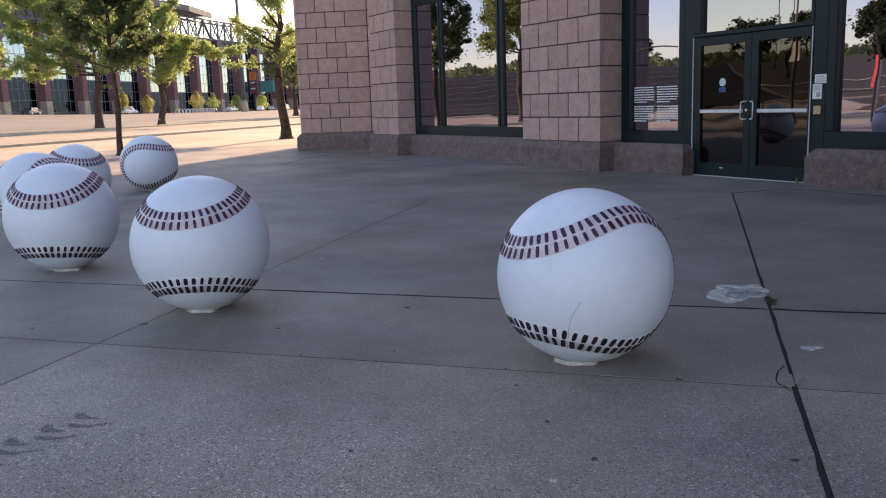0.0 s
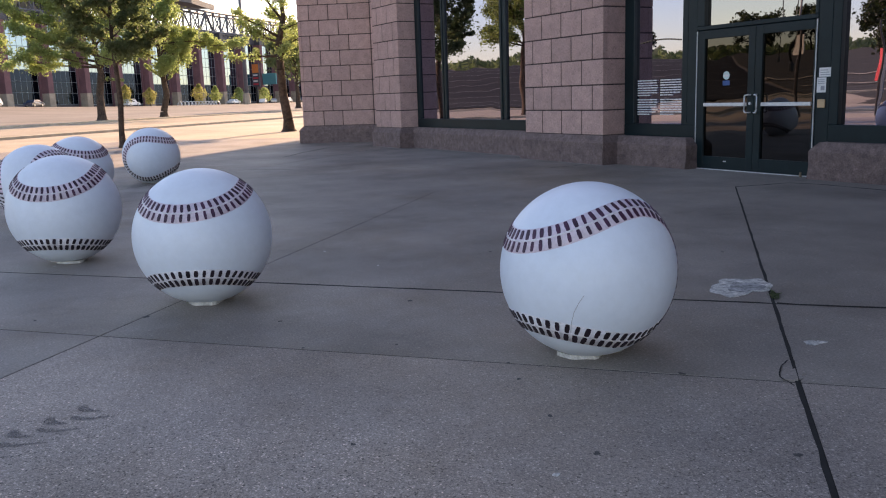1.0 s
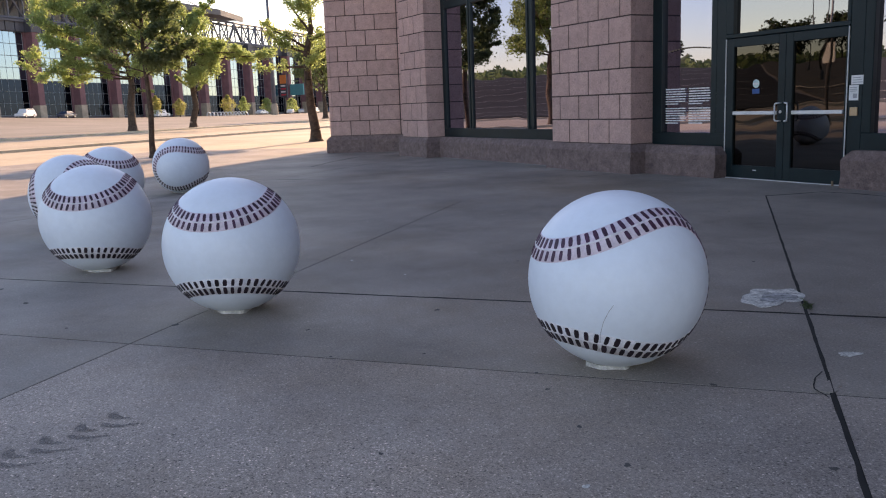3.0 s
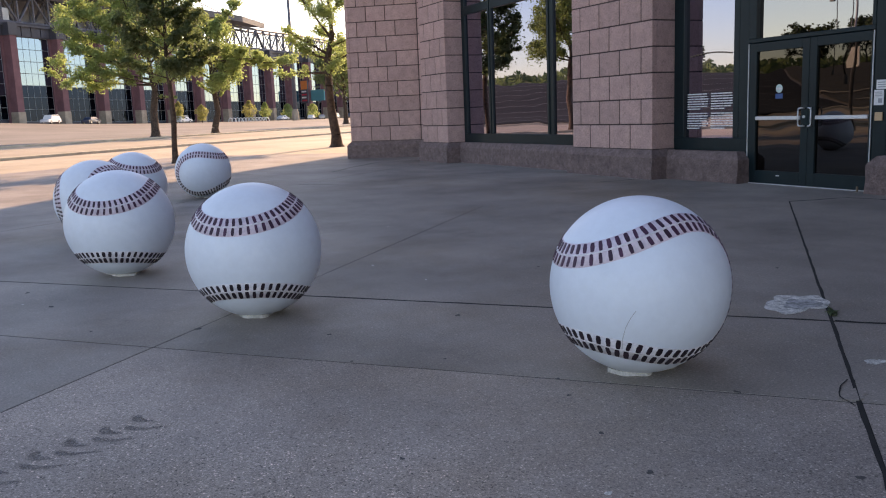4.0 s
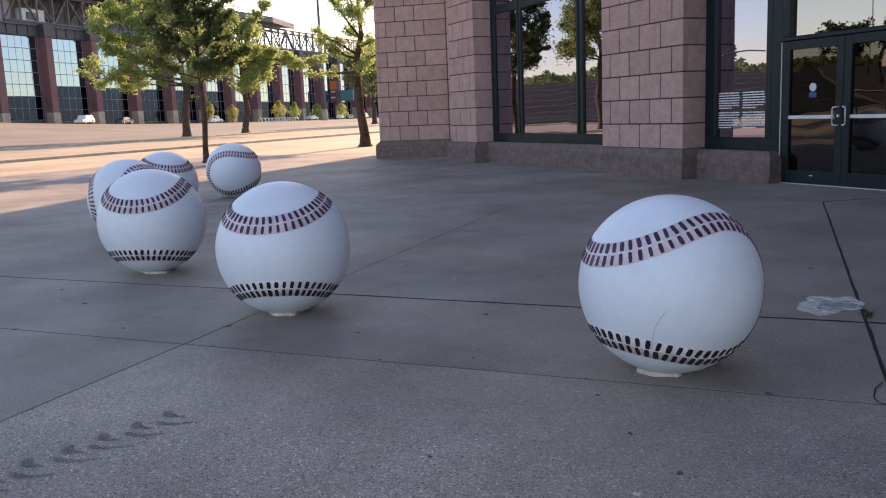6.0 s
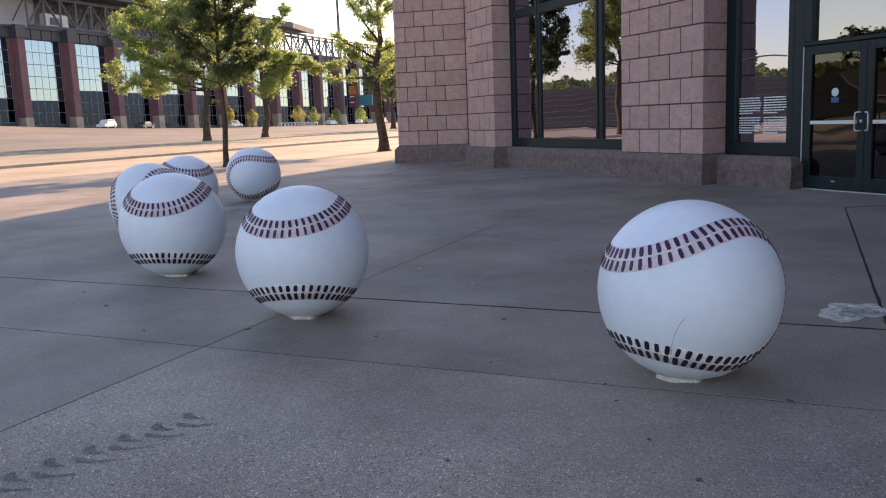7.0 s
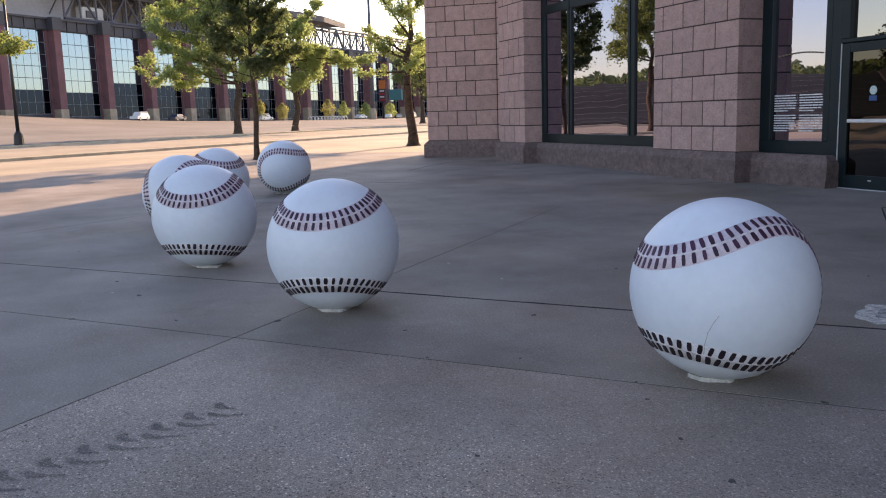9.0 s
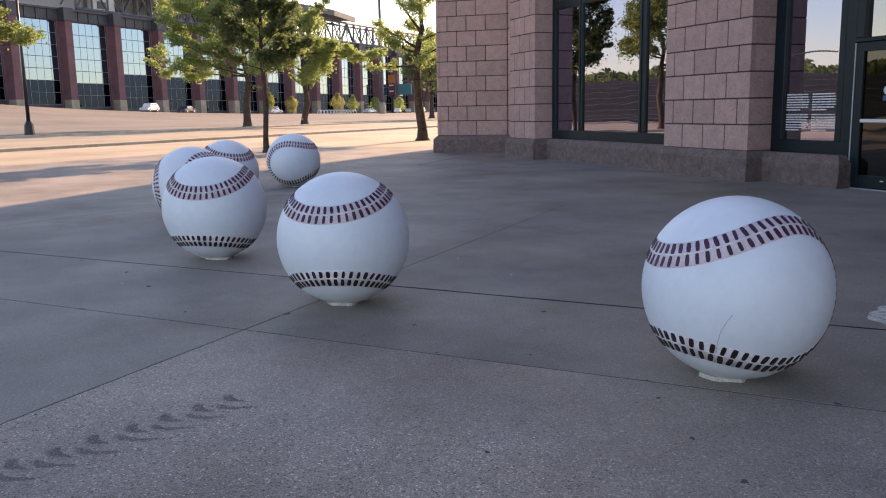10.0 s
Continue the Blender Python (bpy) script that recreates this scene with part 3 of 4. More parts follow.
def seam_track(n):
    """n points evenly along the seam on the unit sphere, each with its heading."""
    pts = [seam_point(2 * math.pi * i / 3000) for i in range(3001)]
    acc = [0.0]
    for p, q in zip(pts, pts[1:]):
        acc.append(acc[-1] + (q - p).length)
    out, j = [], 0
    for i in range(n):
        s = acc[-1] * i / n
        while acc[j + 1] < s:
            j += 1
        out.append((pts[j].lerp(pts[j + 1], (s - acc[j]) / (acc[j + 1] - acc[j])).normalized(), (pts[j + 1] - pts[j]).normalized()))
    return out


def ribbon(track, half, r, off=0.0):
    """A thin closed band on the sphere of radius r along the seam."""
    bm = bmesh.new()
    rows = []
    for p, u in track:
        side = p.cross(u).normalized()
        row = []
        for k, f in enumerate((-1.0, -0.97, 0.0, 0.97, 1.0)):
            row.append(bm.verts.new((p + side * (off + half * f)).normalized() * (r if 0 < k < 4 else r - 0.004)))
        rows.append(row)
    n = len(rows)
    for i in range(n):
        for k in range(4):
            bm.faces.new((rows[i][k], rows[(i + 1) % n][k], rows[(i + 1) % n][k + 1], rows[i][k + 1]))
    bmesh.ops.recalc_face_normals(bm, faces=bm.faces[:])
    return bm


def stitch_mesh(R, paint, half=0.0215):
    """A short painted stitch with rounded ends, lying in x-y, long in y."""
    bm = bmesh.new()
    L, w, t = 0.059 * R, half * R, 0.0035
    o = []
    for i in range(10):
        a = 2 * math.pi * i / 10
        c, s = math.cos(a), math.sin(a)
        o.append((w * c * (1.0 if abs(s) > 0.9 else 1.05), (L - 0.6 * w) * (1 if s > 0.01 else -1 if s < -0.01 else 0) + 0.6 * w * s))
    prism(bm, o, -t, 0.0015)
    me = bpy.data.meshes.new("stitch")
    bm.to_mesh(me)
    bm.free()
    me.materials.append(paint)
    return me


N_ST = 104
track_st, track_band = seam_track(N_ST), seam_track(260)


def baseball(R, centre, turn, label, seed):
    rng = random.Random(seed)
    base = thing("giant_baseball", (centre[0], centre[1], 0), label, "ball sculpture", group="giant baseballs on the plaza")
    rot = pose(0, 0, centre[2], *turn)
    bm = bmesh.new()
    bmesh.ops.create_uvsphere(bm, u_segments=96, v_segments=64, radius=R)
    sph = part("sphere", bm, M_WHITE, base, smooth=True)
    sph.matrix_basis = pose(0, 0, centre[2])
    band = part("seam_band", ribbon(track_band, 0.143, R + 0.0012), M_BAND, base, "pinkish painted seam band, paler on its lower parts", smooth=True)
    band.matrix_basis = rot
    line = part("seam_line", ribbon(track_band, 0.008, R + 0.0034), M_LINE, base, "thin pale line between the stitch rows", smooth=True)
    line.matrix_basis = rot
    # below the middle of the ball the band is paler and the stitches darker
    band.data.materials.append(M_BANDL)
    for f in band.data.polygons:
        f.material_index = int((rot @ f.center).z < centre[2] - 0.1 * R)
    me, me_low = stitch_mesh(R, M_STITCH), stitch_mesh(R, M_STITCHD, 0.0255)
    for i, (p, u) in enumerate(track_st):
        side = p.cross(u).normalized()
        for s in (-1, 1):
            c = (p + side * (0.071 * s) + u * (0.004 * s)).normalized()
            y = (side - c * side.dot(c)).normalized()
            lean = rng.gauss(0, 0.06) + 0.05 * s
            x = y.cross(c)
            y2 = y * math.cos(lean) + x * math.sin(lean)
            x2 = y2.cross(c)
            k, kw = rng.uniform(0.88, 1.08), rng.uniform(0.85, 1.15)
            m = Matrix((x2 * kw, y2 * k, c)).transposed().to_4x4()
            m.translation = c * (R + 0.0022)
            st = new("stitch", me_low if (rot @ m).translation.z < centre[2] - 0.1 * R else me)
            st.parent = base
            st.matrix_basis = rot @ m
    bm = bmesh.new()
    prism(bm, blob(0, 0, 0.150, 44, rng, 0.26), 0.0, max(0.022, centre[2] - R + 0.022))
    part("grout_pad", bm, M_GROUT, base, "rough white grout pad under the ball")
    return base


BALLS = [
    (0.44, (-3.402, 2.792, 0.430), (94.1, -48.2, -9.9), "white giant concrete baseball with a hairline crack"),
    (0.452, (-5.778, 1.464, 0.441), (-90.0, 46.6, -120.0), "white giant concrete baseball with dark red stitches"),
    (0.462, (-8.019, 0.841, 0.457), (-97.1, 43.8, -122.3), "white giant concrete baseball, evenly painted, on its grout pad"),
    (0.474, (-15.066, 2.937, 0.461), (81.1, -49.9, 172.6), "white giant concrete baseball at the shade's edge"),
    (0.46, (-10.688, 0.856, 0.458), (-85.1, -39.0, -131.9), "white giant concrete baseball with its seam upright"),
    (0.46, (-12.841, 1.523, 0.458), (-88.1, 40.9, -82.3), "white giant concrete baseball standing behind two others"),
]
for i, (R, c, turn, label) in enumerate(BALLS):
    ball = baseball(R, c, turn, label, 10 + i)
    if i == 0:
        pts = [Vector(p).normalized() * (R + 0.001) + Vector((0, 0, c[2])) for p in ((0.234, -0.292, -0.231), (0.259, -0.309, -0.176), (0.286, -0.314, -0.115), (0.309, -0.305, -0.069), (0.329, -0.291, -0.033))]
        part("hairline_crack", pipe(bmesh.new(), pts, 0.0014, 5), M_GREYINK, ball, "thin grey hairline crack in the paint")

# ---- trees ----
def tree(loc, height, trunk_h, r, spread, leaf, n_leaf, seed, label, lean=(0, 0), leaf_mat=None, squash=0.75, name="tree", boughs=()):
    rng = random.Random(seed)
    z = loc[2] if len(loc) > 2 else 0.0
    base = thing(name, (loc[0], loc[1], z), label, "tree", group="trees by the plaza")
    bm = bmesh.new()
    # trunk: flared foot, slight bends
    pts, rad = [Vector((0, 0, -0.05)), Vector((0, 0, 0.12)), Vector((0, 0, 0.5))], [r * 1.9, r * 1.3, r * 1.05]
    n = 6
    for i in range(1, n + 1):
        k = i / n
        pts.append(Vector((lean[0] * k + rng.gauss(0, r * 0.5), lean[1] * k + rng.gauss(0, r * 0.5), 0.5 + (height * 0.8 - 0.5) * k)))
        rad.append(r * (1.0 - 0.8 * k) + 0.015)
    for a, b, ra, rb in zip(pts, pts[1:], rad, rad[1:]):
        tube(bm, a, b, ra, rb, 10, caps=False)
    tips = []
    def limb(p, way, length, rr, depth):
        q = p + way * length * 0.5 + Vector((rng.gauss(0, .08), rng.gauss(0, .08), 0.02)) * length
        e = q + (way + Vector((rng.gauss(0, .25), rng.gauss(0, .25), rng.gauss(0.12, .15)))).normalized() * length * 0.5
        tube(bm, p, q, rr, rr * 0.7, 6, caps=False)
        tube(bm, q, e, rr * 0.7, rr * 0.35, 6, caps=False)
        tips.append((q, length * 0.22))
        tips.append((e, length * 0.34))
        if depth:
            for _ in range(3):
                w = (way + Vector((rng.gauss(0, .65), rng.gauss(0, .65), rng.gauss(0.1, .4)))).normalized()
                limb(p.lerp(e, rng.uniform(0.35, 0.95)), w, length * rng.uniform(0.42, 0.62), rr * 0.45, depth - 1)
    n_limb = 11
    for i in range(n_limb):
        k = i / (n_limb - 1)
        zz = trunk_h + (height * 0.8 - trunk_h) * k
        j = min(range(len(pts)), key=lambda q: abs(pts[q].z - zz))
        p = Vector((pts[j].x, pts[j].y, zz))
        az = i * 2.4 + rng.uniform(-0.4, 0.4)
        reach = spread * (0.6 + 0.55 * math.sin(math.pi * (0.15 + 0.75 * k))) * rng.uniform(0.7, 1.15) * (1 - 0.35 * k)
        way = Vector((math.cos(az), math.sin(az), rng.uniform(0.15, 0.55) + 0.7 * k)).normalized()
        limb(p, way, reach, r * 0.36 * (1 - 0.5 * k), 2)
    for zz, way, reach in boughs:
        j = min(range(len(pts)), key=lambda q: abs(pts[q].z - zz))
        p, w = Vector((pts[j].x, pts[j].y, zz)), Vector(way).normalized()
        rr = r * 0.34
        for k in range(4):
            q = p + (w + Vector((rng.gauss(0, .10), rng.gauss(0, .10), rng.gauss(0, .07)))) * reach * 0.25
            tube(bm, p, q, rr, rr * 0.75, 6, caps=False)
            rr *= 0.75
            if k:
                for side in (-1, 1):
                    v = (w * 0.8 + Vector((-w.y, w.x, 0)) * side * rng.uniform(0.3, 1.0) + Vector((0, 0, rng.gauss(0.2, .35)))).normalized()
                    limb(p.lerp(q, rng.uniform(0.3, 0.9)), v, reach * rng.uniform(0.18, 0.28), rr * 0.6, 1)
            p = q
        limb(p, w, reach * 0.16, rr, 1)
    part("trunk", bm, M_BARK, base, smooth=True)
    wsum = sum(s * s for _, s in tips)
    vs, fs = [], []
    for c, s in tips:
        for _ in range(max(3, int(n_leaf * s * s / wsum))):
            v = Vector((rng.gauss(0, 1), rng.gauss(0, 1), rng.gauss(0, squash)))
            p = c + v * s * 0.64
            nrm = Vector((rng.gauss(0, 1), rng.gauss(0, 1), rng.gauss(0.5, 1))).normalized()
            t = nrm.orthogonal().normalized()
            t = Matrix.Rotation(rng.uniform(0, 6.28), 3, nrm) @ t
            w = nrm.cross(t)
            l = leaf * rng.uniform(0.7, 1.3)
            i0 = len(vs)
            vs += [p - t * l * 0.5, p + w * l * 0.28 + nrm * l * 0.06, p + t * l * 0.5, p - w * l * 0.28 + nrm * l * 0.06]
            fs.append((i0, i0 + 1, i0 + 2, i0 + 3))
    me = bpy.data.meshes.new("crown")
    me.from_pydata([tuple(v) for v in vs], [], fs)
    me.materials.append(leaf_mat or M_LEAF)
    cr = new("crown", me)
    cr.parent = base
    return base


LEFT = Vector((-0.435, -0.9, 0))           # along the kerb, away from the stone corner
def way(along, out, up):
    return tuple(LEFT * along + Vector((0.9, -0.435, 0)) * out + Vector((0, 0, up)))


tree((-28.4, 4.62), 7.4, 2.6, 0.085, 1.35, 0.105, 32000, 3, "slim young oak with dark green leaves in the sunlit apron", leaf_mat=M_LEAFD, boughs=((2.7, way(1, 0.2, 0.35), 1.4), (2.9, way(-1, 0.1, 0.3), 1.6), (3.4, way(-0.7, 0.6, 0.4), 1.5), (3.6, way(0.8, 0.5, 0.5), 1.5), (4.0, way(0.1, 1, 0.5), 1.4), (3.1, way(0.2, 1, 0.3), 1.2), (4.4, way(-1, 0.2, 0.5), 1.4)))
tree((-35.1, 12.55), 8.6, 3.0, 0.20, 1.3, 0.11, 11000, 5, "oak with a dark flared trunk beside the stone corner", lean=(-0.5, 0.2), boughs=((4.6, way(1, 0.2, 1.5), 3.6), (4.0, way(1, 0.4, 0.5), 1.7), (3.2, way(1, 0.3, -0.1), 1.9), (3.6, way(-1, 0.3, 0.3), 1.3)))
tree((-80.3, 16.75, 0.15), 12.0, 3.8, 0.30, 2.6, 0.19, 46000, 8, "oak on the kerb of the car park", squash=0.6, boughs=((5.9, way(-1, 0.1, 0.05), 6.7), (6.6, way(-1, 0.3, 0.0), 4.6), (8.4, way(-1, 0.2, 0.9), 4.0), (5.0, way(-1, 0.6, 0.4), 2.8), (7.0, way(-0.5, 0.6, 0.6), 3.2), (6.4, way(0.6, 0.6, 0.5), 3.2), (7.6, way(0.5, 0.5, 0.6), 3.0), (3.5, way(1, 0.3, 0.9), 1.7), (3.0, way(-1, 0.3, 0.9), 1.7)))
tree((-74.8, 10.6, 0.15), 13.0, 4.2, 0.32, 3.2, 0.19, 60000, 9, "broad oak on the kerb of the car park", squash=0.6, boughs=((4.3, way(1, 0.2, 0.12), 7.2), (8.6, way(1, 0.1, 0.18), 6.4), (6.6, way(1, 0.3, 0.38), 6.0), (5.6, way(1, 0.6, 0.30), 5.0), (7.4, way(1, 0.3, 0.75), 5.6), (3.2, way(-1, 0.4, 0.0), 1.5), (5.2, way(1, 0.2, 0.45), 5.4), (6.0, way(1, -0.4, 0.2), 5.2), (7.8, way(1, 0.4, 0.42), 5.2), (8.8, way(0.7, 0.2, 1.0), 4.2), (4.8, way(0.9, 0.6, 0.1), 4.6), (7.6, way(0.3, 0.6, 0.9), 4.4), (4.4, way(0.6, 0.8, 0.2), 3.4), (9.4, way(0.9, 0.3, 0.5), 4.6)))
tree((-37.3, -6.0, 0.1), 9.0, 3.2, 0.16, 2.2, 0.14, 30000, 12, "oak with bright leaves by the roadway", leaf_mat=M_LEAFG, boughs=((3.7, way(-1, 0.2, 0.15), 3.3), (4.5, way(-1, 0.3, 0.35), 3.2), (5.2, way(-1, 0.4, 0.5), 3.0)))
tree((-103, 38.2, 0.3), 9.5, 3.0, 0.3, 4.6, 0.4, 7000, 15, "dark oak standing far beyond the stone corner", leaf_mat=M_LEAFD)


def land(x, y):
    p = Vector((x, y, 0))
    a, b = p.dot(E1), p.dot(E2)
    return lot_z(a, b) + (0.14 if a < -47 else 0.05 if a < -29.9 else 0.0)


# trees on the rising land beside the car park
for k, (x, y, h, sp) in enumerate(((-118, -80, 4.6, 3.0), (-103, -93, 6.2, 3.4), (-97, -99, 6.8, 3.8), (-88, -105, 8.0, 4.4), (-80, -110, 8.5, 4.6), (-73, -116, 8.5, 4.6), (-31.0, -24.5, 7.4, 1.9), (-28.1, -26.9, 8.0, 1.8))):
    tree((x, y, land(x, y) - 0.05), h, 2.2 if x > -60 else 1.2, 0.2, sp, 0.30 if x > -60 else 0.6, 5000 if x > -60 else 2600, 40 + k, "oak on the dry grass rise, leaves darkened like its mirror image", leaf_mat=M_LEAFX)

# ---- stadium across the car park ----
ST0, STU = Vector((-181.21, -8.22, 0)), Vector((-0.6955, 0.7185, 0)).normalized()
STN = Vector((STU.y, -STU.x, 0))            # outward, towards the plaza
if STN.dot(-ST0) < 0:
    STN = -STN
SW = 12.3
stadium = thing("stadium", tuple(ST0), "large brick, glass and steel ballpark across the car park", "stadium")
sm = Matrix((STU, -STN, Vector((0, 0, 1)))).transposed().to_4x4()     # local: x along, y inwards
sm.translation = ST0
stadium.matrix_world = sm


def st_base(s):
    return 0.6 + 2.27 * math.exp(-max(-20.0, s) / 48)


Z_PED, Z_GLASS, Z_BEAM = 4.5, 19.5, 21.5


def bay(i):
    s = i * SW
    z = st_base(s + 6)
    part("column", boxes((s - 0.85, s + 0.85, -1.25, 1.0, Z_PED, Z_GLASS), bev=0.05), M_BRICK, stadium, "red brick column")
    part("column_cap", boxes((s - 1.1, s + 1.1, -1.4, 1.2, Z_GLASS, Z_BEAM + 0.4)), M_SLATE, stadium)
    part("column_return", boxes((s - 1.35, s - 0.85, 0.55, 1.0, z - 1.5, Z_GLASS), (s - 1.35, s + 0.9, 1.0, 3.0, z - 1.5, Z_GLASS)), M_BRICK, stadium)
    part("pedestal", boxes((s - 0.95, s + 0.95, -1.35, 1.05, z - 2.0, Z_PED), bev=0.06), M_PED, stadium, "buff stone column base")
    x0, x1 = s + 0.9, s + SW - 1.35
    part("wall_base", boxes((x0, x1, 1.0, 1.5, z - 2.5, z + 0.5)), M_SLATE, stadium)
    # glazing, row by row; dark reflections low down are put into the pane colour
    nx, nz = 6, 7
    g = [z + 0.5 + (Z_GLASS - z - 0.5) * r / nz for r in range(nz + 1)]
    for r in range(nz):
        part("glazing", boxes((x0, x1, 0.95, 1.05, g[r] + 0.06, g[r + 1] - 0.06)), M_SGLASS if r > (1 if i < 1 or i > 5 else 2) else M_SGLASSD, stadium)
    for k in range(nx + 1):
        x = x0 + (x1 - x0) * k / nx
        part("mullion", boxes((x - 0.02, x + 0.02, 0.91, 1.07, z + 0.5, Z_GLASS)), M_SMUL, stadium)
    for r in range(nz + 1):
        part("transom", boxes((x0, x1, 0.91, 1.07, g[r] - 0.02, g[r] + 0.02)), M_SMUL, stadium)
    w = (SW - 2.2) / 4
    for k in range(4):
        part("fascia_panel", boxes((s + 1.1 + w * k + 0.12, s + 1.1 + w * (k + 1) - 0.12, 0.2, 3.0, Z_GLASS + 0.1, Z_BEAM)), M_SLATE, stadium)
    part("beam", boxes((s - 1.0, s + SW, 0.4, 3.4, Z_GLASS, Z_BEAM), (s - 1.0, s + SW, -0.2, 3.4, Z_BEAM, Z_BEAM + 0.35)), M_SLATE, stadium)
    # open steel truss over the beam
    t0, t1 = Z_BEAM + 0.8, 28.0
    if i < 0:
        return
    def member(p, q, r=0.22):
        part("truss_member", tube(bmesh.new(), p, q, r, n=6), M_STEELG, stadium)
    for k in range(1 if i == 0 else 0, 3):
        x, x2 = s + SW * k / 3, s + SW * (k + 1) / 3
        member((x, 1, t0), (x, 1, t1), 0.21)
        member((x, 6, t0), (x, 6, t1 + 1), 0.21)
        a, b = (t0, t1) if k % 2 else (t1, t0)
        member((x, 1, a), (x2, 1, b))
        member((x, 6, b), (x2, 6, a))
        member((x, 1, t1), (x, 6, t0), 0.13)
    for y in (1, 6):
        for zz in (t0, t1):
            member((s + (SW / 3 if i == 0 else 0), y, zz), (s + SW, y, zz), 0.36)


for i in range(-4, 15):
    bay(i)

# roof canopy over the truss, tapering out at its end
part("roof", prism(bmesh.new(), [(-50, -2.0), (94, -2.0), (113, 2.6), (113, 3.4), (94, 26), (-50, 26)], 29.3, 30.3), M_SLATEB, stadium, "grey metal roof canopy")
part("roof_edge", prism(bmesh.new(), [(-50, -2.6), (94, -2.6), (114, 2.2), (113, 2.6), (94, -2.0), (-50, -2.0)], 28.9, 30.5), M_SLATE, stadium)
part("back_wall", boxes((-50, 184, 8, 10, 0, 21.5)), M_SLATE, stadium)
part("upper_wall", boxes((15, 68, 12, 34, 21.5, 29.2)), M_ROOF, stadium)
part("gable_wall", boxes((-50, 9.5, 5, 7, 21.9, 29.2)), M_ROOF, stadium, "pale grey metal wall under the roof")
part("plant_box", boxes((10.6, 16.4, 3.2, 5.0, 22.6, 25.4), bev=0.15), M_CARW, stadium, "white machine box on the ledge")
part("plant_box", boxes((11.6, 13.8, 2.95, 3.2, 23.2, 24.6)), M_SLATEB, stadium)
part("cable", tube(bmesh.new(), (50, 8, 42), (98, 3, 30.4), 0.15, n=6), M_STEELG, stadium)

# ---- things in the distance ----
def st_place(s, out, z=0.0):
    p = ST0 + STU * s + STN * out
    return (p.x, p.y, land(p.x, p.y) + z)


def car(s, out, paint, label, turn=0.0, tall=False):
    x, y, z = st_place(s, out)
    h = 1.75 if tall else 1.42
    base = thing("car", (x, y, z), label, "car", group="cars by the stadium", rz=math.degrees(math.atan2(STU.y, STU.x)) + turn)
    L = 4.7
    def hull(pts, half, inset):
        bm = bmesh.new()
        n = len(pts)
        lo = [bm.verts.new((px, -half + inset * (pz > 1.0), pz)) for px, pz in pts]
        hi = [bm.verts.new((px, half - inset * (pz > 1.0), pz)) for px, pz in pts]
        bm.faces.new(lo)
        bm.faces.new(hi[::-1])
        for i in range(n):
            bm.faces.new((lo[i], hi[i], hi[(i + 1) % n], lo[(i + 1) % n]))
        bmesh.ops.recalc_face_normals(bm, faces=bm.faces[:])
        return bm
    rear = -2.2 if tall else -1.5
    part("body", hull([(-L / 2, 0.35), (-L / 2, 0.85), (rear, 0.95), (rear + 0.35, h - 0.05), (rear + 0.6, h), (0.7, h), (1.25, 0.98), (L / 2 - 0.1, 0.85), (L / 2, 0.6), (L / 2, 0.35)], 0.9, 0.18), paint, base)
    part("side_window", hull([(rear + 0.35, 1.0), (rear + 0.5, h - 0.12), (0.6, h - 0.12), (1.05, 1.0)], 0.83, 0.06), M_BLACK, base)
    for wx in (-1.45, 1.4):
        for wy in (-0.82, 0.82):
            w = part("wheel", tube(bmesh.new(), (wx, wy - 0.1, 0.33), (wx, wy + 0.1, 0.33), 0.34, n=16), M_BLACK, base)
            part("rim", tube(bmesh.new(), (wx, wy - 0.115, 0.33), (wx, wy + 0.115, 0.33), 0.2, n=12), M_CARS, w)
    for wy in (-0.6, 0.6):
        part("headlight", boxes((L / 2 - 0.03, L / 2 + 0.02, wy - 0.2, wy + 0.2, 0.6, 0.75)), M_PAPER, base)


car(10.5, 10, M_CARW, "white sport utility car parked before the stadium", 195, tall=True)
car(21.4, 10, M_CARD, "dark saloon car parked before the stadium", 12)
car(52.4, 10, M_CARW, "white pickup-like car parked before the stadium", 0, tall=True)
car(100, 10, M_CARW, "white car parked beside the shrubs")
car(114, 12, M_CARW, "white car parked near the orange sign", 20)
car(121, 12, M_CARS, "silver car parked near the orange sign", 30)
car(131, 12, M_CARS, "grey van-like car parked beyond the sign", 10, tall=True)
car(143, 12, M_CARD, "dark blue car parked beyond the oak trunk", 20, tall=True)


def shrub(s, out, h, w, seed, m, label):
    rng = random.Random(seed)
    x, y, z = st_place(s, out)
    base = thing("shrub", (x, y, z), label, "shrub", group="shrubs by the stadium")
    part("stem", tube(bmesh.new(), (0, 0, -0.1), (0, 0, h * 0.7), 0.12, 0.04), M_BARK, base)
    vs, fs = [], []
    for _ in range(900):
        k = rng.random() ** 0.8
        r = w * math.sin(math.pi * (0.14 + 0.82 * k)) ** 0.8 * (1 + 0.22 * math.sin(9 * k + seed)) * math.sqrt(rng.random()) * rng.uniform(0.8, 1.15)
        a = rng.uniform(0, 6.28)
        p = Vector((r * math.cos(a), r * math.sin(a), 0.5 + k * (h - 0.5)))
        t, u = Vector((rng.gauss(0, 1), rng.gauss(0, 1), rng.gauss(0, 1))).normalized() * 0.22, Vector((rng.gauss(0, 1), rng.gauss(0, 1), rng.gauss(0, 1))).normalized() * 0.16
        i0 = len(vs)
        vs += [tuple(p - t), tuple(p + u), tuple(p + t), tuple(p - u)]
        fs.append((i0, i0 + 1, i0 + 2, i0 + 3))
    me = bpy.data.meshes.new("foliage")
    me.from_pydata(vs, [], fs)
    me.materials.append(m)
    f = new("foliage", me)
    f.parent = base


shrub(50.8, 10, 5.0, 1.3, 1, M_LEAFY, "yellowing young tree before the stadium glass")
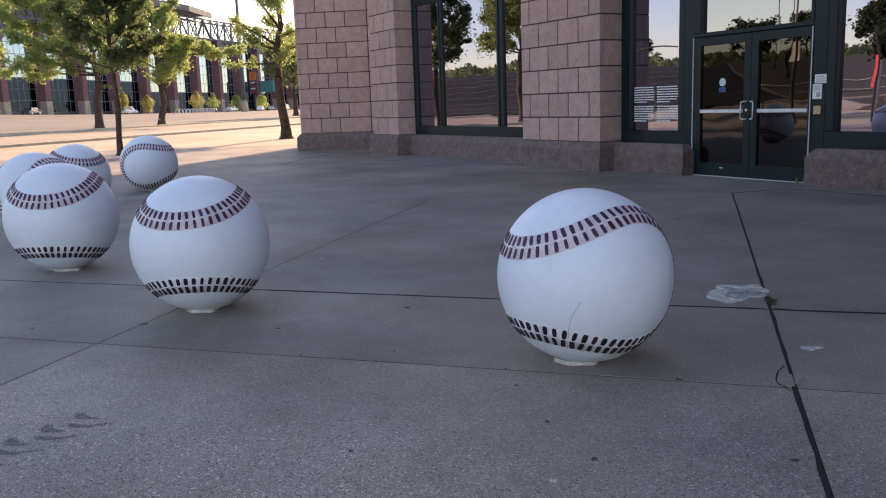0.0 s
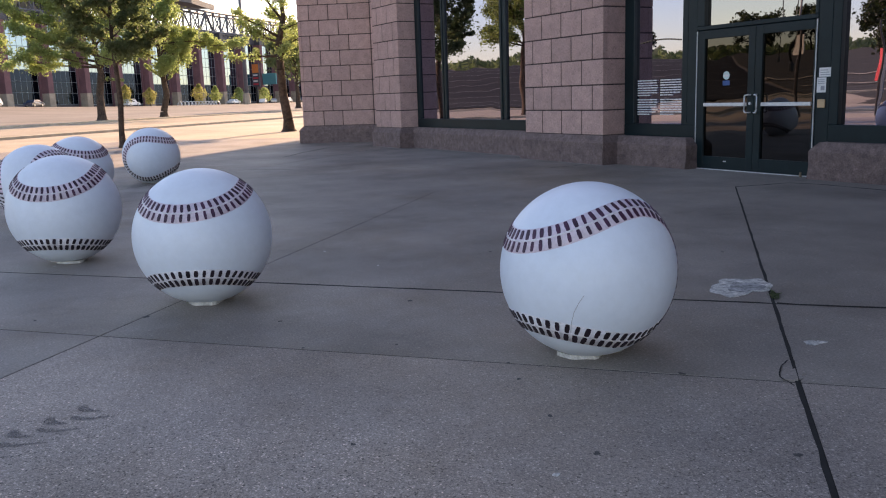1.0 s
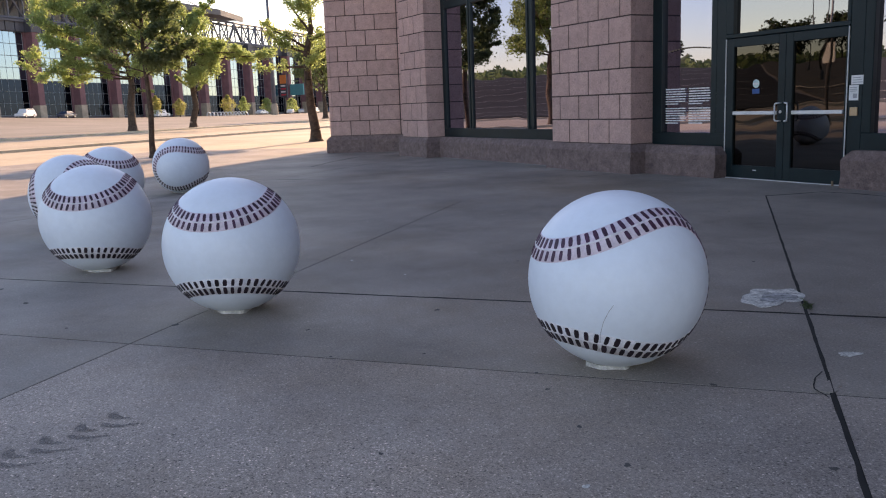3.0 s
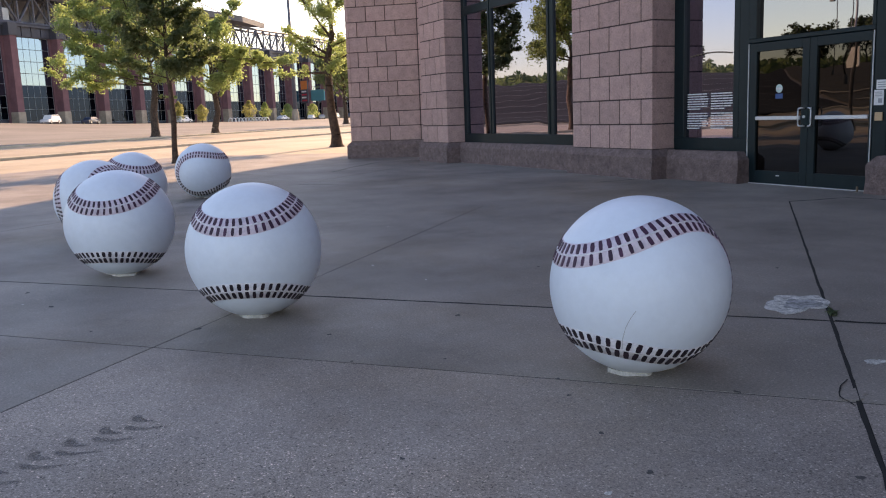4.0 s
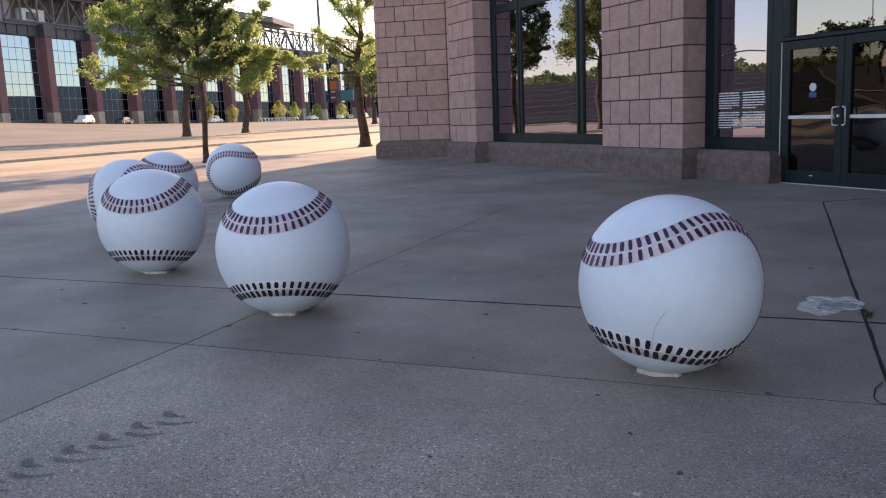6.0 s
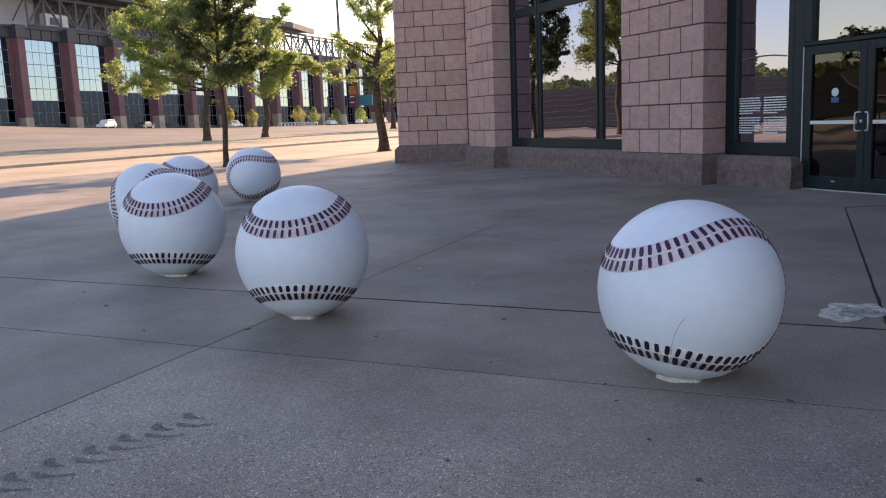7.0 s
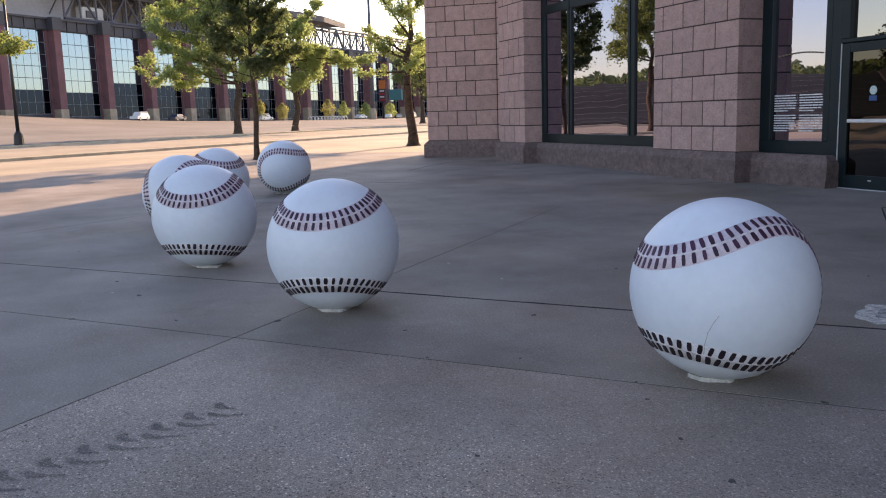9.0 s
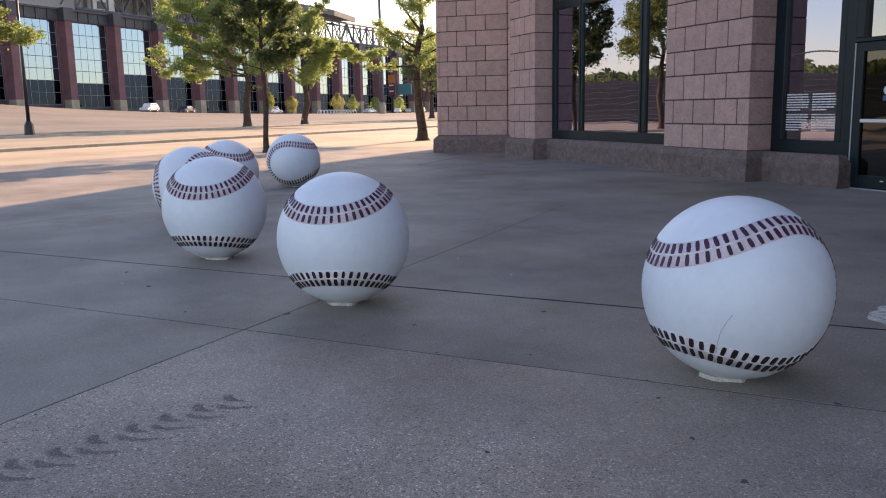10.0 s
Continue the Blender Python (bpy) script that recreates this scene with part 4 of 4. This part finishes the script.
shrub(60.1, 10, 4.4, 1.6, 2, M_LEAFY, "round yellow-green shrub before the stadium")
shrub(82.1, 10, 5.6, 1.9, 3, M_LEAFY, "pale green young tree beside parked cars")
shrub(90.3, 10, 5.2, 1.5, 4, M_LEAF, "dark green shrub by the stadium wall")
shrub(103.2, 10, 4.8, 1.9, 5, M_LEAF, "green shrub beside the signs")
shrub(118.9, 10, 4.8, 2.0, 6, M_LEAF, "green shrub near the teal sign")

# row of low white arched racks
for k in range(12):
    x, y, z = st_place(71 + 1.65 * k, 11)
    rack = thing("arched_rack", (x, y, z), "low white arched metal rack by the road", "bicycle rack", group="white racks", rz=30 + 4 * k)
    pts = [(0.75 * math.cos(math.pi * i / 8), 0, 1.0 * math.sin(math.pi * i / 8)) for i in range(9)]
    part("hoop", pipe(bmesh.new(), pts, 0.13, 8), M_CARW, rack)


def mast(x, y, h, r, label, heads=0, base_h=0.9):
    m = thing("lamp_post", (x, y, land(x, y)), label, "lamp post", group="lamp posts")
    part("pole", tube(bmesh.new(), (0, 0, 0), (0, 0, h), r, r * 0.6, 10), M_BLACK if heads else M_STEELG, m, smooth=True)
    bm = tube(bmesh.new(), (0, 0, 0), (0, 0, base_h * 0.75), r * (2.5 if heads else 1.9), r * (2.2 if heads else 1.7), 8)
    tube(bm, (0, 0, base_h * 0.75), (0, 0, base_h), r * (2.2 if heads else 1.7), r * 1.2, 8)
    part("base", bm, M_BLACK if heads else M_PED, m)
    for k in range(heads):
        sx = 1 if k else -1
        part("lamp_head", box(bmesh.new(), sx * 0.2 - 0.3 + sx * 0.5, sx * 0.2 + 0.3 + sx * 0.5, -0.18, 0.18, h - 0.12, h + 0.1, bev=0.03), M_BLACK, m)
    return m


mast(-60.6, -5.3, 9.5, 0.125, "black car park lamp post with a heavy base", heads=2)
mast(-220.7, 67.5, 36, 0.55, "tall grey mast before the stadium", base_h=3.0)
mast(-66, -58, 9, 0.09, "black lamp post on the far car park", heads=2)
mast(-75, -66, 9, 0.09, "black lamp post on the far car park", heads=2)
mast(-24.4, -8.9, 7.5, 0.07, "slim dark post by the apron", heads=0, base_h=0.3)

# upright signs near the stadium
sg = thing("sign_board", st_place(114.5, 10), "tall illuminated advertising sign with orange top", "sign", rz=20)
part("panel", boxes((-1.6, 1.6, -0.2, 0.2, 5.0, 12.0)), M_SLATE, sg)
part("header", boxes((-1.55, 1.55, -0.26, 0.26, 9.2, 11.8)), M_ORANGE, sg)
for k in range(4):
    part("text_bar", boxes((-1.25, 1.2 - 0.25 * (k % 2), -0.25, 0.25, 5.6 + 0.9 * k, 6.05 + 0.9 * k)), M_PAPER if k % 2 else M_RED, sg)
part("post", boxes((-0.3, 0.3, -0.2, 0.2, -0.3, 5.0)), M_BLACK, sg)
sg = thing("sign_board", st_place(134, 4), "wide teal sign panel by the stadium wall", "sign", rz=20)
part("panel", boxes((-4, 4, -0.2, 0.2, 6.0, 9.6)), M_TEAL, sg)
part("post", boxes((-0.4, 0.4, -0.2, 0.2, -0.3, 6.0)), M_BLACK, sg)

# posts and banner on the far side of the apron, met in the door glass
def sign_post(x, y, label, plates):
    p = thing("sign_post", (x, y, land(x, y)), label, "sign post")
    part("pole", tube(bmesh.new(), (0, 0, 0), (0, 0, 3.6), 0.05, 0.05, 8), M_BLACK, p)
    for x0, x1, z0, z1, m in plates:
        part("plate", boxes((x0, x1, -0.02, 0.02, z0, z1)), m, p)


sign_post(-24.2, -8.7, "dark post with two white plates", [(-0.20, -0.07, 2.5, 3.3, M_PAPER), (0.06, 0.17, 2.5, 3.3, M_PAPER)])
sign_post(-21.6, -10.0, "red and dark blue fabric banner on a post", [(-0.16, -0.03, 1.3, 2.6, M_RED), (0.04, 0.17, 0.4, 2.4, M_CARD)])
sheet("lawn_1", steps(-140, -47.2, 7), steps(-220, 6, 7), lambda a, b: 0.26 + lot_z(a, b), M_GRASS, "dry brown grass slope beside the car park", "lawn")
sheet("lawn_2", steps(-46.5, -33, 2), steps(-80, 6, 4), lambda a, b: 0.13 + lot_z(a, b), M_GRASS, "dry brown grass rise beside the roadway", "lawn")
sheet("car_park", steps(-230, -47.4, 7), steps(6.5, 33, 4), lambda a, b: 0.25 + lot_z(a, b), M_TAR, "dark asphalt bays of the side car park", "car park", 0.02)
for k, (a, b0, b1) in enumerate(((-58, -70, 5.0), (-76, -80, 7.5))):
    sheet("kerb_%d" % (k + 3), [a, a + 0.9], steps(b0, b1, 3), lambda a, b: 0.36 + lot_z(a, b), M_KERB, "pale concrete kerb across the dry grass", "kerb")
for k in range(9):
    a = -52 - 9.5 * k
    sheet("bay_line_%d" % (k + 1), [a, a + 0.2], steps(8, 32, 3), lambda a, b: 0.30 + lot_z(a, b), M_LANE, "worn white bay line on dark asphalt", "road marking", 0.02)

# woods along the horizon
rng = random.Random(77)
vs, fs = [], []
for i in range(24000):
    yaw = radians(rng.uniform(93, 215))
    dist = rng.uniform(235, 300)
    hh = 3.6 + 3 * noise.noise((yaw * 9, 0.3, 0)) + 3.5 * noise.noise((yaw * 40, 2.3, 0))
    x, y = -math.sin(yaw) * dist, math.cos(yaw) * dist
    p = Vector((x, y, land(x, y) + rng.random() ** 0.8 * max(3.0, hh)))
    t, u = Vector((rng.gauss(0, 1), rng.gauss(0, 1), rng.gauss(0, 1))).normalized() * 0.9, Vector((rng.gauss(0, 1), rng.gauss(0, 1), rng.gauss(0, 1))).normalized() * 0.7
    i0 = len(vs)
    vs += [tuple(p - t), tuple(p + u), tuple(p + t), tuple(p - u)]
    fs.append((i0, i0 + 1, i0 + 2, i0 + 3))
me = bpy.data.meshes.new("distant_woods")
me.from_pydata(vs, [], fs)
me.materials.append(M_LEAFD)
tagged(new("distant_woods", me), "dark line of distant woods round the car park", "woods", kind="stuff")

# ---- notices and stickers on the entrance ----
def flat_box(name, x0, x1, z0, z1, y, m, parent, label=""):
    return part(name, boxes((x0, x1, y - 0.003, y, z0, z1)), m, parent, label)


note = thing("notice", (0, 0, 0), "white lettered notice in two columns on window glass", "notice")
rng = random.Random(5)
for x0, x1 in ((-11.397, -10.904), (-10.846, -10.342)):
    z = 1.455
    for k in range(14):
        if k == 7:
            z -= 0.035
        x = x0
        end = x1 - (0.16 if k in (6, 13) else 0.0) - rng.uniform(0, 0.03)
        while x < end - 0.02:
            w = min(rng.uniform(0.05, 0.12), end - x)
            flat_box("text_bar", x, x + w, z - 0.019, z, WY + 0.002, M_VINYL, note)
            x += w + 0.012
        z -= 0.0415
title = thing("window_lettering", (0, 0, 0), "faint gold arched lettering on window glass", "lettering")
for k in range(13):
    u = k / 12
    x = -11.34 + 0.9 * u
    z = 2.075 + 0.035 * math.sin(math.pi * u)
    flat_box("text_bar", x, x + 0.05, z, z + 0.022, WY + 0.002, M_GOLD, title)

paper = thing("posted_note", (-7.668, 10.538, 1.394), "white paper note taped to the door post", "note", group="notes on the post")
part("sheet", boxes((-0.106, 0.106, -0.002, 0, 0, 0.124)), M_PAPER, paper)
for k in range(3):
    part("text_bar", boxes((-0.085, 0.07 - 0.02 * k, -0.0035, -0.002, 0.025 + 0.03 * k, 0.035 + 0.03 * k)), M_GREYINK, paper)
paper = thing("posted_note", (-7.73, 10.538, 1.181), "white paper notice with a small picture on the door post", "note", group="notes on the post")
part("sheet", boxes((-0.072, 0.072, -0.002, 0, 0, 0.204)), M_PAPER, paper)
part("picture", boxes((-0.01, 0.05, -0.0035, -0.002, 0.03, 0.09)), M_GREYINK, paper)
for k in range(3):
    part("text_bar", boxes((-0.055, 0.045, -0.0035, -0.002, 0.12 + 0.024 * k, 0.13 + 0.024 * k)), M_GREYINK, paper)
paper = thing("card_reader", (-7.715, 10.538, 0.973), "tan square plate on the dark door post", "wall plate")
part("plate", box(bmesh.new(), -0.058, 0.058, -0.018, 0, 0, 0.115, bev=0.004), M_TAN, paper)

st = thing("door_sticker", (-9.421, WY - 0.009, 1.30), "round pale green and blue sticker on door glass", "sticker")
part("disc", tube(bmesh.new(), (0, -0.003, 0.172), (0, 0, 0.172), 0.064, n=24), M_PALEG, st)
part("centre", boxes((-0.05, 0.05, -0.0045, -0.003, 0.155, 0.185)), M_PAPER, st)
part("panel", boxes((-0.068, 0.068, -0.003, 0, 0.02, 0.095)), M_BLUE, st)
for x in (-10.22, -7.93):
    sp = thing("door_stop", (x, 10.44, 0.0), "small brass floor bolt by the doors", "door stop")
    part("pin", tube(bmesh.new(), (0, 0, 0), (0, 0, 0.07), 0.018, 0.014, 10), M_GOLD, sp)

# ---- marks, patches and cracks on the paving ----
def decal(name, outline, m, z=0.0022, label=""):
    bm = prism(bmesh.new(), outline, 0.0005, z)
    return part(name, bm, m, pavement, label)


def streak(name, pts, half, m, z=0.0022, seed=0):
    """A thin ragged line lying on the paving."""
    rng = random.Random(seed)
    L = [Vector((*p, 0)) for p in pts]
    fine = []
    for p, q in zip(L, L[1:]):
        n = max(2, int((q - p).length / 0.12))
        side = Vector((-(q - p).y, (q - p).x, 0)).normalized()
        for i in range(n):
            fine.append((p.lerp(q, i / n) + side * rng.gauss(0, half * 0.25), side, half * rng.uniform(0.75, 1.2)))
    fine.append((L[-1], fine[-1][1], half * 0.4))
    bm = bmesh.new()
    rows = [(bm.verts.new(p + s * h + Vector((0, 0, z))), bm.verts.new(p - s * h + Vector((0, 0, z)))) for p, s, h in fine]
    for a, b in zip(rows, rows[1:]):
        bm.faces.new((a[1], b[1], b[0], a[0]))
    return part(name, bm, m, pavement)


rng = random.Random(31)
def turned(o, x, y, deg):
    c, s = math.cos(radians(deg)), math.sin(radians(deg))
    return [(x + c * p[0] - s * p[1], y + s * p[0] + c * p[1]) for p in o]


decal("patch", turned(blob(0, 0, 0.24, 60, rng, 0.27, 0.74, 1.12), -3.885, 4.49, 34), M_PATCH, 0.004, "pale ragged cement patch beside the joint")
decal("patch", turned(blob(0, 0, 0.125, 30, rng, 0.35, 0.75, 1.25), -3.85, 4.50, 34), M_PATCHD, 0.006, "grey middle of the cement patch")
decal("patch", blob(-2.82, 3.81, 0.045, 20, rng, 0.5, 0.7, 1.5), M_PATCH)
decal("patch", blob(-2.565, 3.30, 0.075, 30, rng, 0.3, 0.75, 1.15), M_CONCF, 0.005, "grey mortar plug in the wide joint")
streak("joint_seal", [(p.x, p.y) for p in (ab(-3.38, 5.52), ab(-1.5, 5.52), ab(0.33, 5.52))], 0.010, M_JOINT, 0.002, 24)
streak("crack", [(-2.709, 3.455), (-2.67, 3.36), (-2.64, 3.315), (-2.611, 3.272), (-2.575, 3.232), (-2.544, 3.214), (-2.498, 3.20), (-2.459, 3.18)], 0.0035, M_JOINT, 0.006, 3)
streak("crack", [(-2.687, 3.473), (-2.63, 3.405), (-2.573, 3.344), (-2.515, 3.28), (-2.468, 3.224)], 0.0026, M_JOINT, 0.006, 4)
streak("joint_seal", [(p.x, p.y) for p in (ab(0.37, 5.515), ab(1.5, 5.52), ab(3.2, 5.52))], 0.017, M_JOINT, 0.002, 23)
streak("joint_seal", [(-1.62, 2.31), (-2.157, 2.885), (-2.62, 3.38)], 0.010, M_JOINT, 0.002, 21)
streak("joint_seal", [(p.x, p.y) for p in (ab(0.362 - 0.0075 * (q - 4), q) for q in steps(4.47, 11.84, 0.5))], 0.009, M_JOINT, 0.002, 22)
# a weed growing in the wide joint
weed = thing("weed", (-3.585, 4.455, 0.0), "small green weed growing in the joint", "weed")
vs, fs = [], []
rng2 = random.Random(9)
for _ in range(70):
    u = rng2.gauss(0, 0.055)
    p = E2 * u + E1 * rng2.gauss(0, 0.016)
    az, l, w = rng2.uniform(0, 6.28), rng2.uniform(0.015, 0.045), rng2.uniform(0.004, 0.008)
    out, side = Vector((math.cos(az), math.sin(az), 0)), Vector((-math.sin(az), math.cos(az), 0))
    q = p + out * l * 0.5 + Vector((0, 0, l * 0.45))
    e = p + out * l + Vector((0, 0, l * 0.4))
    i0 = len(vs)
    vs += [tuple(p - side * w * 0.4), tuple(q - side * w), tuple(e), tuple(q + side * w), tuple(p + side * w * 0.4)]
    fs.append((i0, i0 + 1, i0 + 2, i0 + 3, i0 + 4))
me = bpy.data.meshes.new("blades")
me.from_pydata(vs, [], fs)
me.materials.append(M_LEAFD)
new("blades", me).parent = weed
streak("crack", [(-7.77, 8.93), (-7.66, 9.30), (-7.57, 9.74), (-7.15, 9.85), (-6.2, 9.8), (-4.5, 9.7)], 0.020, M_JOINT, 0.0022, 5)
streak("crack", [(-19.11, 6.68), (-20.28, 7.58), (-21.82, 8.99), (-21.62, 9.6), (-21.56, 10.13)], 0.022, M_JOINT, 0.0022, 6)
streak("crack", [(-16.24, 4.98), (-15.81, 5.31), (-15.58, 5.63)], 0.03, M_JOINT, 0.0022, 7)
streak("crack", [(-11.96, 9.05), (-11.9, 9.49), (-11.96, 9.86)], 0.014, M_JOINT, 0.0022, 8)
# pale sealant where the stone base meets the paving
streak("sealant", [(P1R + 0.13, 10.302), (P2L - 0.12, 10.302)], 0.011, M_PATCH, 0.002, 31)
streak("sealant", [(P1L - 0.08, FY - 0.115), (P1R + 0.08, FY - 0.115)], 0.011, M_PATCH, 0.002, 32)
streak("sealant", [(P2L - 0.08, FY - 0.115), (P2R + 0.08, FY - 0.115)], 0.008, M_PATCH, 0.002, 33)
for k, (x, y) in enumerate(((-2.867, 2.914), (-2.80, 2.096), (-2.413, 2.017), (-3.244, 2.252), (-5.556, 1.012), (-3.468, 2.344), (-4.786, 5.339), (-6.9, 0.2), (-7.6, 0.05), (-6.3, -0.25), (-4.9, 2.55), (-8.9, 1.7), (-6.0, 3.9), (-2.0, 2.6), (-5.9, 0.4), (-3.0, 1.3), (-9.6, -0.3))):
    r = rng.uniform(0.008, 0.017) * (1.3 if k in (0, 4) else 1)
    decal("gum_spot", blob(x, y, r, 12, rng, 0.4, 1.6 if k in (0, 7, 8) else 1.1, 1.0), M_SPOT)
for _ in range(26):
    a, b = rng.uniform(-9, 3), rng.uniform(2.5, 11)
    p = ab(a, b)
    decal("gum_spot", blob(p.x, p.y, rng.uniform(0.006, 0.014), 10, rng, 0.4), M_PATCH if rng.random() < 0.5 else M_SPOT)
# chevron scuffs left by a tyre tread
HOOK = [(-3.653, -0.287), (-3.69, -0.288), (-3.722, -0.276), (-3.738, -0.255), (-3.722, -0.236), (-3.68, -0.235), (-3.651, -0.226), (-3.61, -0.192), (-3.597, -0.191), (-3.604, -0.215), (-3.615, -0.246), (-3.635, -0.27)]
BAR = [(-3.595, -0.326), (-3.616, -0.316), (-3.620, -0.305), (-3.59, -0.28), (-3.545, -0.235), (-3.513, -0.149), (-3.497, -0.147), (-3.517, -0.25), (-3.55, -0.305)]
for k in range(-2, 6):
    rng2 = random.Random(100 + k)
    for shape in (HOOK, BAR):
        fx, fy = -0.0715 * k + rng2.gauss(0, 0.004), 0.1435 * k + rng2.gauss(0, 0.004)
        mx, my = sum(x for x, y in shape) / len(shape), sum(y for x, y in shape) / len(shape)
        for grow, m, z in ((1.08, M_SCUFF, 0.0018), (0.84, M_RUBBER, 0.0027)):
            bm = bmesh.new()
            f = bm.faces.new([bm.verts.new((mx + (x - mx) * grow + fx, my + (y - my) * grow + fy, z)) for x, y in shape])
            f.normal_update()
            if f.normal.z < 0:
                f.normal_flip()
            part("tyre_mark", bm, m, pavement)
